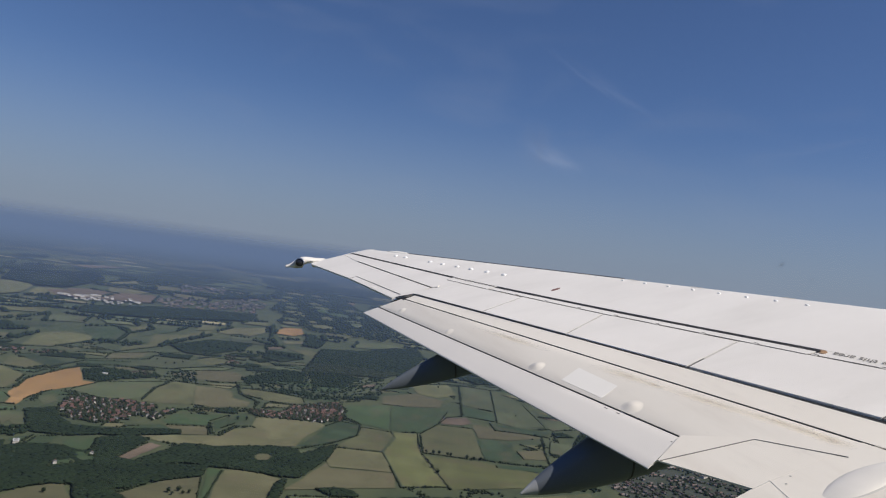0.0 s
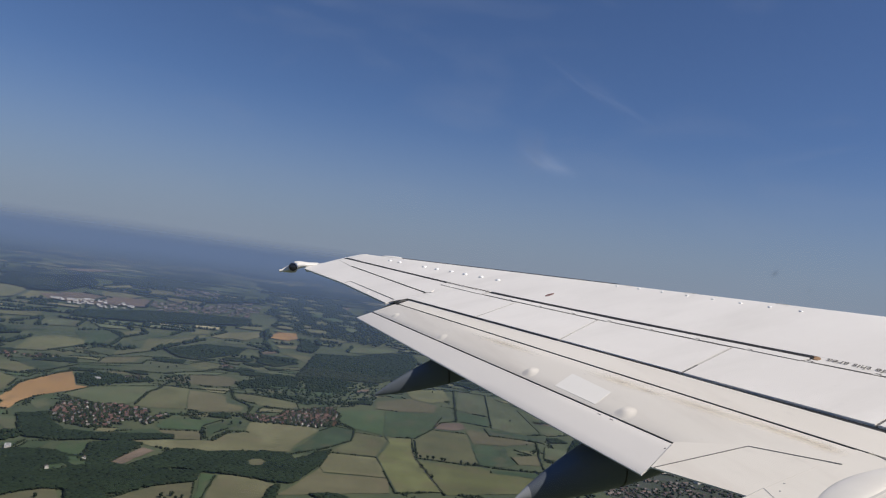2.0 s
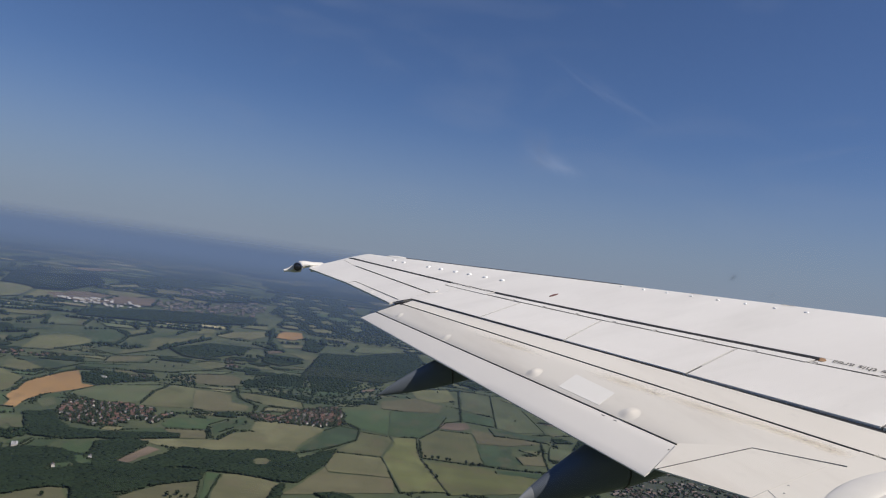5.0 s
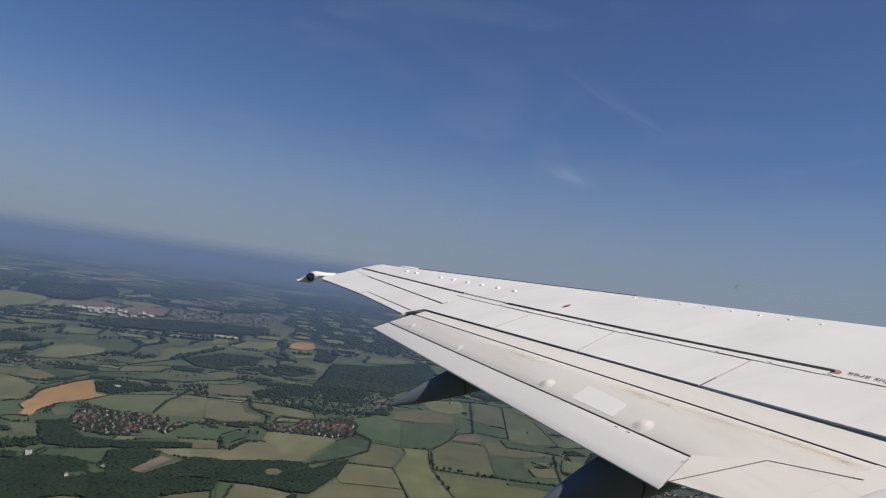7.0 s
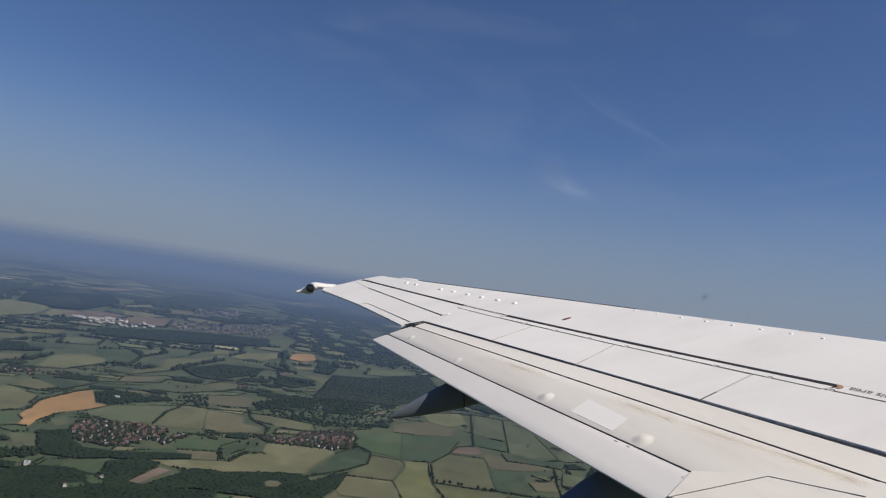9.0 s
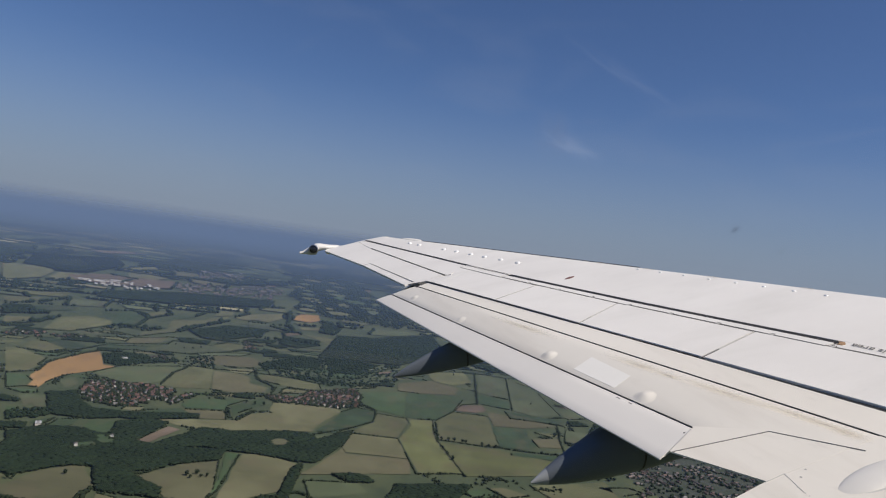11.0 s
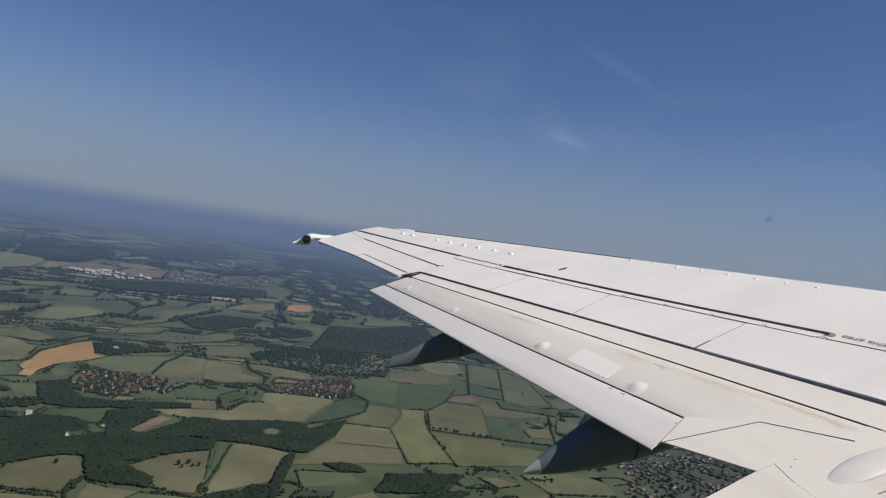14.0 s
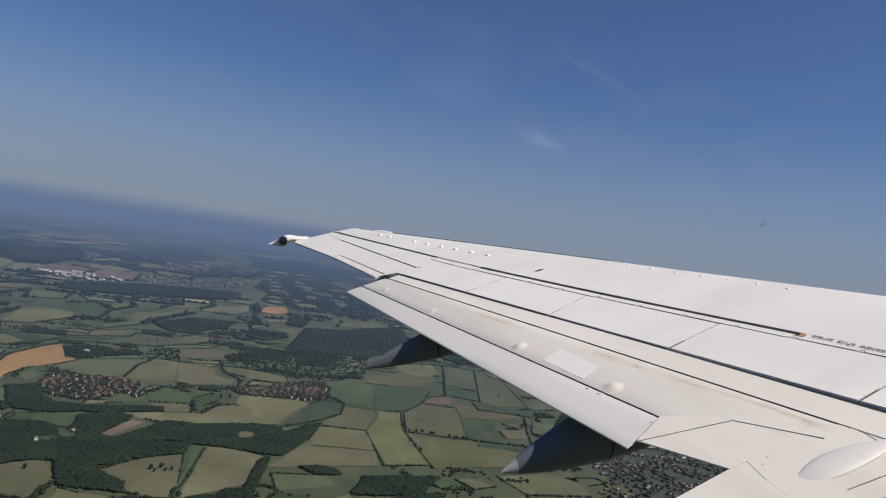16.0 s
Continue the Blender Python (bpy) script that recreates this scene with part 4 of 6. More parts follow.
def village(name, poly, count, lift=0.8):
    xs, ys = [p[0] for p in poly], [p[1] for p in poly]
    far = math.hypot(*centre(poly)) > NEAR
    spots, tries = [], 0
    clear = {"works": 27, "farm": 14}.get(name, 13.5 if not far else 22)
    while len(spots) < count and tries < 6000:
        tries += 1
        p = (rng.uniform(min(xs), max(xs)), rng.uniform(min(ys), max(ys)))
        if inside(p, poly) and all(math.dist(p, q) > clear for q in spots):
            spots.append(p)
    for i, (x, y) in enumerate(spots):
        turn = (25 if noise.noise((x * 0.01, y * 0.01, 0)) > 0 else 115) + rng.uniform(-12, 12)
        if name == "works":
            put(HALLS[i % 3], x, y, turn)
        elif name == "estate":
            put(KINDS[(0, 1, 0, 1, 2)[i % 5]], x, y, turn)
        elif name == "farm":
            put(KINDS[(2, 3, 2, 0)[i % 4]], x, y, turn, lift)
        else:
            put(KINDS[int(rng.choice(4, p=(0.40, 0.27, 0.23, 0.10)))], x, y, turn)
        if name == "works":
            continue
        for _ in range(14 if not far else 4):
            a, d = rng.uniform(0, 6.28), rng.uniform(6.5, 17) * (1.6 if far else 1)
            r = rng.uniform(1.9, 4.4) * (1.5 if far else 1)
            crowns.append((x + d * math.cos(a), y + d * math.sin(a), 1.2, r, r * rng.uniform(0.9, 1.4)))
    taken.append(poly)
    cleared.append(poly)


def row_houses(poly, count, big=1.15, trees=6):
    """A close-built quarter, too dense to count: gabled houses, walls and roofs in one mesh."""
    xs, ys = [p[0] for p in poly], [p[1] for p in poly]
    verts, faces, spots, tries = [], [], [], 0
    while len(spots) < count and tries < 9000:
        tries += 1
        p = (rng.uniform(min(xs), max(xs)), rng.uniform(min(ys), max(ys)))
        if noise.noise((p[0] * 0.013, p[1] * 0.013, 5.0)) < -0.12 or not inside(p, poly) or any(math.dist(p, q) < 13 * big for q in spots):
            continue
        spots.append(p)
        m = pose(*lay(*p, 0.8 + far_lift(*p)), 0, 0, (25 if noise.noise((p[0] * 0.01, p[1] * 0.01, 0)) > 0 else 115) + rng.uniform(-10, 10))
        w, l, e, r = big * rng.uniform(2.8, 4.4), big * rng.uniform(4, 8), big * rng.uniform(2.8, 4.5), big * rng.uniform(5, 7)
        walls = [(-w, -l, 0), (w, -l, 0), (w, l, 0), (-w, l, 0), (-w, -l, e), (w, -l, e), (w, l, e), (-w, l, e), (0, -l, r), (0, l, r)]
        b = len(verts)
        verts += [m @ Vector(v) for v in walls]
        faces += [tuple(b + i for i in f) for f in ((1, 2, 6, 5), (3, 0, 4, 7), (0, 1, 5, 8, 4), (2, 3, 7, 9, 6))]
        b = len(verts)
        verts += [m @ Vector(v) for v in ((-w - 0.3, -l - 0.3, e), (0, -l - 0.3, r + 0.3), (0, l + 0.3, r + 0.3), (-w - 0.3, l + 0.3, e), (w + 0.3, -l - 0.3, e), (w + 0.3, l + 0.3, e))]
        faces += [tuple(b + i for i in f) for f in ((0, 3, 2, 1), (4, 1, 2, 5))]
        for _ in range(trees):
            a, d = rng.uniform(0, 6.28), rng.uniform(7, 15) * big
            t = rng.uniform(1.6, 3.4) * big
            crowns.append((p[0] + d * math.cos(a), p[1] + d * math.sin(a), 0.8, t, t))
    me = bpy.data.meshes.new("town_houses")
    me.from_pydata(verts, [], faces)
    me.materials.append(ROOF_MIX)
    me.materials.append(TOWN_WALL)
    for i, p in enumerate(me.polygons):
        p.material_index = 1 if i % 6 < 4 else 0
    tagged(new("town_houses", me), "dense quarter of red and grey roofed houses", "houses", kind="stuff")
    taken.append(poly)


# ---- the fields, woods and places of the plan
# far plain
field(OLIVE, [(-2973, 5043), (-2995, 5181), (-2760, 5268), (-2589, 5001), (-2401, 4504), (-2403, 4102)])
field(ORANGE, [(-2999, 5087), (-2996, 5174), (-2890, 5036), (-2778, 4722)])
field(STRAW, [(-2561, 5007), (-2440, 5078), (-2252, 4891), (-2097, 5110), (-2052, 4826), (-2262, 4575), (-2323, 4394)])
field(PLOUGH, [(-2453, 5185), (-2369, 5356), (-2103, 5218), (-1976, 5534), (-1820, 5313), (-1850, 5087), (-1945, 4932), (-2227, 4879)])
field(STRAW, [(-2401, 5771), (-2265, 5825), (-2063, 5710), (-2061, 5421), (-2226, 5334)])
field(STRAW, [(-2391, 6654), (-2166, 6682), (-2015, 6305), (-2180, 6150)])
field(STRAW, [(-2028, 6058), (-1910, 5986), (-1660, 5930), (-1582, 5632), (-1742, 5612), (-1898, 5747)])
field(STRAW, [(-4115, 7899), (-3870, 8092), (-3742, 7562), (-3940, 7459)])
field(STRAW, [(-4708, 9731), (-4422, 10026), (-4017, 9219), (-4066, 8703), (-4331, 8894)])
field(SAGE, [(-5013, 8637), (-5323, 10101), (-4935, 10114), (-4698, 9341), (-4863, 8852)])
field(STRAW, [(-2639, 6326), (-2630, 6867), (-2504, 6625), (-2523, 6111)])
field(STRAW, [(-4042, 7280), (-4060, 7435), (-3860, 7055), (-3898, 7044)])
field(STRAW, [(-5391, 11300), (-5029, 11380), (-4797, 10676), (-5069, 10551)])
field(SAGE, [(-3541, 12050), (-3345, 12365), (-2180, 10928), (-2052, 9932), (-2632, 10370)])
field(SAGE, [(-2214, 9960), (-1481, 9752), (-1401, 8817), (-1829, 8885)])
field(SAGE, [(-1259, 9266), (-898, 9277), (-903, 8675), (-1053, 8280)])
field(PLOUGH, [(-822, 7836), (-664, 7922), (-641, 7359), (-736, 7441)])
field(SAGE, [(-2431, 9319), (-2061, 8987), (-1884, 8522), (-2162, 8564)])
field(OLIVE, [(-3819, 11098), (-3571, 11002), (-3375, 10291), (-3606, 10374)])
# middle distance
field(OLIVE, [(-2116, 3627), (-2110, 3714), (-2017, 3753), (-1923, 3913), (-1835, 3685), (-1963, 3607), (-2031, 3580)])
field(OLIVE, [(-1990, 3419), (-1881, 3560), (-1825, 3409), (-1867, 3216)])
field(STRAW, [(-1644, 2848), (-1574, 2919), (-1538, 2817), (-1566, 2719)])
field(OLIVE, [(-1507, 3008), (-1461, 3152), (-1331, 3108), (-1295, 3004), (-1319, 2731), (-1404, 2693)])
field(GREEN, [(-1495, 3356), (-1417, 3510), (-1289, 3395), (-1212, 3082), (-1228, 2932), (-1316, 3050)])
field(OLIVE, [(-1360, 3437), (-1315, 3672), (-1249, 3571), (-1266, 3338)])
field(OLIVE, [(-1188, 3408), (-1090, 3509), (-1046, 3827), (-998, 3662), (-1042, 3288), (-1043, 3081), (-1098, 2785), (-1134, 2951), (-1086, 3067)])
field(OLIVE, [(-1163, 4012), (-1079, 4046), (-1043, 3869), (-1094, 3742)])
field(STRAW, [(-1005, 3788), (-986, 4053), (-850, 4302), (-804, 4058), (-831, 3800), (-898, 3829), (-939, 3760)])
field(OLIVE, [(-1013, 4353), (-870, 4397), (-914, 4602), (-1014, 4499)])
field(ORANGE, [(-776, 4184), (-775, 4438), (-678, 4480), (-623, 4208), (-654, 4049), (-753, 4070)])
field(OLIVE, [(-724, 3972), (-607, 4052), (-597, 3900), (-677, 3844)])
field(STRAW, [(-663, 3771), (-553, 3871), (-544, 3762), (-629, 3671)])
field(PLOUGH, [(-679, 3439), (-619, 3546), (-601, 3492), (-652, 3374)])
field(SAGE, [(-864, 3162), (-811, 3283), (-662, 3361), (-601, 3320), (-603, 3206), (-760, 3185)])
field(OLIVE, [(-582, 3492), (-478, 3526), (-372, 3444), (-294, 3469), (-330, 3318), (-442, 3293), (-496, 3384)])
field(OLIVE, [(-816, 2848), (-787, 2940), (-712, 2933), (-697, 2841), (-724, 2759), (-783, 2744)])
field(SAGE, [(-907, 2794), (-815, 2812), (-731, 2734), (-824, 2585), (-915, 2562), (-951, 2602), (-954, 2774)])
field(STRAW, [(-1073, 2628), (-1101, 2741), (-1009, 2862), (-983, 2738), (-1025, 2634)])
field(SAGE, [(-515, 5591), (-258, 5671), (-284, 5392), (-518, 5226)])
field(OLIVE, [(-533, 4435), (-357, 4404), (-374, 4234), (-493, 4266)])
field(SAGE, [(-570, 6618), (-367, 6667), (-391, 6283), (-556, 6221)])
field(SAGE, [(-1777, 3627), (-1620, 3715), (-1553, 3509), (-1683, 3391)])
field(DARK, [(-1762, 3296), (-1638, 3407), (-1576, 3233), (-1677, 3100)])
field(GREEN, [(-1201, 3237), (-1198, 3664), (-1160, 3811), (-1150, 3607)])
field(SAGE, [(-300, 4141), (-110, 4244), (-58, 4158), (-189, 3928), (-307, 3886)])
# around the ripe field
field(OLIVE, [(-1282, 2249), (-1241, 2268), (-1110, 2173), (-1076, 2067), (-1058, 1980), (-1090, 1932)])
field(OLIVE, [(-1298, 2416), (-1254, 2438), (-1143, 2351), (-1158, 2278), (-1242, 2295)])
field(DARK, [(-1310, 2487), (-1276, 2531), (-1123, 2451), (-1115, 2368), (-1174, 2375)])
field(ORANGE, [(-1054, 2393), (-990, 2270), (-949, 2190), (-909, 2183), (-925, 2102), (-953, 2015), (-958, 1936), (-952, 1871), (-938, 1809), (-966, 1810), (-987, 1876), (-1024, 1915), (-1029, 1957), (-1065, 2077), (-1079, 2179), (-1072, 2317)])
field(SAGE, [(-905, 2186), (-800, 2359), (-743, 2327), (-748, 2219), (-730, 2054), (-766, 1997), (-832, 2006), (-922, 2053)])
field(OLIVE, [(-713, 2022), (-740, 2205), (-736, 2347), (-663, 2342), (-628, 2208), (-583, 2055), (-674, 2018)])
field(BROWN, [(-656, 2325), (-573, 2331), (-539, 2305), (-510, 2206), (-450, 2177), (-444, 2118), (-528, 2054), (-580, 2057), (-625, 2210)])
field(OLIVE, [(-522, 2342), (-496, 2387), (-400, 2369), (-320, 2329), (-305, 2271), (-336, 2219), (-398, 2227), (-427, 2243), (-506, 2280)])
field(BROWN, [(-787, 2478), (-731, 2609), (-626, 2672), (-559, 2594), (-574, 2474), (-661, 2443), (-738, 2419)])
field(GREEN, [(-584, 1915), (-461, 1981), (-487, 1888), (-481, 1844), (-569, 1811), (-590, 1838)])
field(GREEN, [(-477, 1888), (-456, 1962), (-428, 2021), (-411, 1978), (-424, 1896), (-442, 1830), (-443, 1784)])
field(BROWN, [(-566, 1793), (-476, 1827), (-449, 1750), (-506, 1726), (-542, 1752)])
field(SAGE, [(-937, 1728), (-883, 1747), (-855, 1699), (-819, 1641), (-849, 1639), (-872, 1667), (-867, 1626)])
field(GREEN, [(-772, 1686), (-691, 1709), (-659, 1675), (-732, 1657)])
field(GREEN, [(-662, 1703), (-618, 1758), (-579, 1798), (-542, 1764), (-602, 1683), (-637, 1660)])
field(GREEN, [(-1078, 1913), (-1024, 1934), (-967, 1810), (-994, 1773)])
field(GREEN, [(-894, 1608), (-874, 1616), (-838, 1559), (-852, 1539)])
field(SAGE, [(-939, 1916), (-928, 1980), (-881, 1903), (-886, 1842)])
field(SAGE, [(-809, 2601), (-717, 2701), (-645, 2746), (-665, 2663), (-776, 2561)])
field(GREEN, [(-1093, 2518), (-974, 2609), (-956, 2517), (-1047, 2460)])
# before the villages
field(STRAW, [(-584, 1671), (-503, 1716), (-445, 1746), (-424, 1753), (-409, 1838), (-376, 1880), (-392, 1992), (-362, 2020), (-222, 2025), (-206, 1999), (-237, 1833), (-241, 1743), (-298, 1721), (-365, 1671), (-436, 1650), (-496, 1641), (-529, 1643)])
field(PLOUGH, [(-558, 1488), (-533, 1483), (-511, 1611), (-541, 1625), (-548, 1579)])
field(DARK, [(-236, 1757), (-208, 1928), (-203, 1994), (-173, 2073), (-119, 2057), (-108, 1971), (-119, 1931), (-166, 1827), (-184, 1759)])
field(SAGE, [(-228, 1713), (-170, 1751), (-176, 1700), (-215, 1678)])
field(GREEN, [(-688, 1536), (-696, 1589), (-648, 1613), (-634, 1554), (-621, 1512), (-641, 1505)])
field(GREEN, [(-750, 1509), (-758, 1566), (-723, 1588), (-713, 1541), (-726, 1513)])
field(GREEN, [(-795, 1532), (-768, 1571), (-764, 1521), (-788, 1510)])
field(GREEN, [(-179, 2310), (-45, 2392), (-32, 2040), (-118, 2080), (-168, 2132)])
field(GREEN, [(-41, 2395), (106, 2445), (145, 2406), (111, 2217), (56, 2054), (4, 2035), (-29, 2042)])
field(OLIVE, [(-110, 2033), (-31, 2020), (-18, 1980), (-37, 1799), (-150, 1790), (-111, 1923)])
field(STRAW, [(-150, 1779), (-38, 1787), (-15, 1677), (-5, 1627), (-143, 1611), (-156, 1651)])
field(BROWN, [(-155, 1642), (-142, 1602), (-3, 1619), (5, 1516), (-211, 1415), (-183, 1505)])
field(LIME, [(-17, 2015), (47, 2034), (50, 1900), (60, 1809), (115, 1567), (16, 1521), (-15, 1677), (-34, 1790), (-10, 1959)])
field(OLIVE, [(56, 2026), (110, 2192), (212, 2196), (216, 2062), (218, 1846), (131, 1837), (63, 1838)])
field(PLOUGH, [(123, 2309), (205, 2357), (218, 2280), (180, 2230), (116, 2220)], hedge=0)
field(BROWN, [(220, 2265), (368, 2218), (423, 2186), (320, 2103), (224, 2080), (216, 2199)], hedge=0)
field(DARK, [(215, 2055), (317, 2081), (311, 1970), (325, 1909), (289, 1851), (221, 1842)])
field(BROWN, [(319, 1975), (406, 2035), (393, 1917), (327, 1898)])
field(LIME, [(68, 1808), (214, 1817), (241, 1800), (354, 1769), (334, 1648), (120, 1550)])
field(DARK, [(244, 1802), (370, 1826), (363, 1783), (245, 1777)])
field(SAGE, [(233, 3013), (339, 3018), (309, 2523), (256, 2545), (203, 2590)])
field(OLIVE, [(13, 2876), (169, 3000), (192, 2777), (120, 2659), (48, 2696)])
field(SAGE, [(342, 2979), (440, 2735), (462, 2364), (362, 2300), (304, 2345), (322, 2636)])
field(DARK, [(201, 2545), (305, 2481), (295, 2348), (206, 2375), (190, 2409)])
field(DARK, [(277, 2311), (379, 2295), (465, 2278), (437, 2216), (285, 2212)])
field(BROWN, [(-80, 2545), (37, 2699), (135, 2614), (122, 2477), (3, 2418), (-72, 2412)])
field(PLOUGH, [(-163, 2719), (-116, 2802), (-116, 2734), (-154, 2675)])
field(SAGE, [(442, 2148), (539, 2136), (492, 1998), (413, 2002)])
# close below
field(STRAW, [(-577, 1310), (-549, 1263), (-512, 1217), (-519, 1186), (-508, 1126), (-569, 1121), (-622, 1128), (-643, 1157), (-631, 1188), (-625, 1246)])
field(OLIVE, [(-754, 1174), (-659, 1209), (-644, 1149), (-685, 1122), (-722, 1114)])
field(STRAW, [(-665, 1089), (-629, 1106), (-584, 1097), (-506, 1108), (-499, 1091), (-580, 1067), (-651, 1053)])
field(GREEN, [(-680, 1036), (-634, 1050), (-569, 1061), (-493, 1080), (-489, 1068), (-604, 1034), (-671, 1018)])
field(OLIVE, [(-662, 1002), (-482, 1049), (-461, 992), (-633, 946)])
field(STRAW, [(-496, 1184), (-457, 1173), (-407, 1171), (-416, 1143), (-406, 1110), (-374, 1015), (-441, 997), (-471, 1091)])
field(SAGE, [(-403, 1170), (-323, 1178), (-264, 1166), (-334, 1137), (-390, 1115), (-403, 1123), (-412, 1142)])
field(PLOUGH, [(-393, 1110), (-267, 1155), (-258, 1109), (-378, 1064)])
field(STRAW, [(-478, 1268), (-457, 1321), (-420, 1388), (-370, 1431), (-331, 1266), (-328, 1199), (-379, 1185), (-411, 1227)])
field(GREEN, [(-375, 1490), (-346, 1490), (-324, 1268), (-329, 1224), (-338, 1326)])
field(STRAW, [(-342, 1495), (-292, 1509), (-227, 1478), (-224, 1303), (-253, 1269), (-306, 1201), (-318, 1256)])
field(STRAW, [(-259, 1150), (-212, 1154), (-207, 1059), (-244, 1049)])
field(SAGE, [(-376, 1058), (-259, 1102), (-249, 1048), (-369, 1016)])
field(SAGE, [(-863, 1379), (-840, 1455), (-769, 1383), (-759, 1330), (-814, 1288)])
field(OLIVE, [(-189, 1106), (-107, 1249), (-41, 1320), (-24, 1281), (-69, 1218), (-147, 1118)])
field(PLOUGH, [(-2441, 4888), (-2315, 5328), (-1904, 5454), (-1739, 4895), (-1998, 4622), (-2252, 4626)])
clearing(SAGE, [(-2135, 10592), (-2076, 10766), (-1981, 10606), (-1933, 10279), (-2013, 10224)])
clearing(STRAW, [(-2034, 11676), (-1980, 11888), (-1880, 11661), (-1823, 11233), (-1903, 11187)])
clearing(STRAW, [(-1860, 9858), (-1794, 10056), (-1690, 9864), (-1649, 9541), (-1737, 9483)])
clearing(SAGE, [(-1632, 11500), (-1463, 11829), (-1291, 11601), (-1275, 11172), (-1462, 11041)])
clearing(STRAW, [(-1664, 8901), (-1537, 9087), (-1407, 8960), (-1388, 8691), (-1532, 8619)])
clearing(STRAW, [(-1512, 8180), (-1385, 8396), (-1245, 8222), (-1219, 7892), (-1365, 7825)])
clearing(SAGE, [(-1405, 7392), (-1309, 7529), (-1208, 7413), (-1187, 7179), (-1295, 7131)])
clearing(OLIVE, [(-1211, 8251), (-1143, 8418), (-1055, 8236), (-1023, 7892), (-1106, 7856)])
clearing(STRAW, [(-1307, 6819), (-1250, 6927), (-1177, 6813), (-1150, 6597), (-1218, 6564)])
clearing(OLIVE, [(-1079, 7612), (-989, 7749), (-901, 7631), (-888, 7388), (-986, 7346)])
clearing(SAGE, [(-1166, 6453), (-1113, 6540), (-1052, 6452), (-1037, 6300), (-1099, 6279)])
clearing(OLIVE, [(-1042, 6908), (-970, 7052), (-885, 6899), (-862, 6628), (-948, 6602)])
clearing(SAGE, [(-1089, 6068), (-1035, 6174), (-966, 6057), (-940, 5839), (-1006, 5817)])
clearing(SAGE, [(-950, 6438), (-844, 6576), (-744, 6457), (-737, 6241), (-852, 6199)])
clearing(OLIVE, [(-1022, 5636), (-940, 5724), (-862, 5653), (-854, 5505), (-944, 5477)])
clearing(GREEN, [(-845, 6138), (-786, 6237), (-723, 6122), (-707, 5911), (-773, 5886)])
clearing(SAGE, [(-672, 6572), (-569, 6704), (-480, 6579), (-480, 6351), (-587, 6312)])
clearing(STRAW, [(-906, 5417), (-856, 5479), (-805, 5423), (-798, 5319), (-856, 5302)])
clearing(GREEN, [(-718, 5924), (-619, 6049), (-529, 5930), (-524, 5697), (-629, 5660)])
clearing(SAGE, [(-905, 5014), (-858, 5076), (-807, 5017), (-797, 4898), (-851, 4881)])
clearing(OLIVE, [(-720, 5460), (-661, 5548), (-601, 5444), (-588, 5251), (-653, 5231)])
clearing(SAGE, [(-495, 5932), (-452, 6013), (-409, 5913), (-403, 5727), (-450, 5713)])
clearing(OLIVE, [(-860, 4737), (-798, 4798), (-740, 4746), (-735, 4643), (-803, 4626)])
clearing(STRAW, [(-729, 5008), (-696, 5053), (-661, 5000), (-652, 4896), (-690, 4885)])
clearing(SAGE, [(-529, 5426), (-455, 5507), (-393, 5427), (-393, 5270), (-470, 5246)])
clearing(SAGE, [(-817, 4497), (-787, 4535), (-755, 4494), (-746, 4412), (-781, 4405)])
clearing(OLIVE, [(-683, 4775), (-598, 4856), (-524, 4783), (-521, 4637), (-611, 4613)])
clearing(SAGE, [(-457, 5225), (-408, 5307), (-362, 5205), (-355, 5010), (-407, 4995)])
field(STRAW, [(-4416, 8465), (-4393, 9790), (-4217, 10191), (-3981, 8320)], hedge=0)
field(PLOUGH, [(-3870, 8092), (-3846, 8977), (-3607, 9167), (-3600, 8054)], hedge=0)
# villages, farms and towns
village("village", [(-866, 1908), (-865, 1961), (-758, 1995), (-671, 2003), (-650, 1945), (-657, 1855), (-681, 1761), (-717, 1736), (-779, 1753), (-821, 1793)], 110)
village("farm", [(-652, 1873), (-603, 1948), (-583, 1908), (-615, 1821), (-634, 1822)], 9)
village("village", [(-427, 2070), (-376, 2083), (-340, 2067), (-323, 2192), (-211, 2325), (-177, 2228), (-175, 2080), (-223, 2032), (-301, 2025), (-395, 2013)], 130)
village("hamlet", [(-1457, 2572), (-1359, 2611), (-1233, 2684), (-1211, 2598), (-1316, 2497), (-1410, 2462)], 22)
village("works", [(-956, 2331), (-939, 2349), (-924, 2312), (-939, 2297)], 1)
village("hamlet", [(-912, 2432), (-836, 2456), (-821, 2390), (-875, 2362)], 7)
clearing(GREEN, [(-635, 1481), (-607, 1496), (-586, 1446), (-610, 1429)])
village("farm", [(-635, 1481), (-607, 1496), (-586, 1446), (-610, 1429)], 1, lift=4.7)
clearing(GREEN, [(-646, 1409), (-620, 1440), (-605, 1414), (-632, 1388)])
village("farm", [(-646, 1409), (-620, 1440), (-605, 1414), (-632, 1388)], 1, lift=4.7)
village("works", [(-793, 1518), (-755, 1521), (-745, 1502), (-781, 1500)], 1)
village("hamlet", [(-752, 3022), (-650, 2987), (-634, 2876), (-697, 2859)], 8)
village("works", [(-2284, 4726), (-2136, 4930), (-1850, 4984), (-1737, 4644), (-1863, 4477), (-2125, 4514)], 48)
village("works", [(-2054, 7691), (-1965, 7718), (-1869, 7309), (-1945, 7336)], 1)
village("works", [(-1286, 5874), (-1227, 5856), (-1183, 5618), (-1235, 5649)], 1)
row_houses([(-1850, 5195), (-1851, 5675), (-1562, 5594), (-1430, 6541), (-1187, 5880), (-1096, 5082), (-1371, 4941), (-1579, 4658)], 260)
row_houses([(-2322, 7230), (-1902, 7348), (-1688, 6366), (-1993, 6238)], 90)
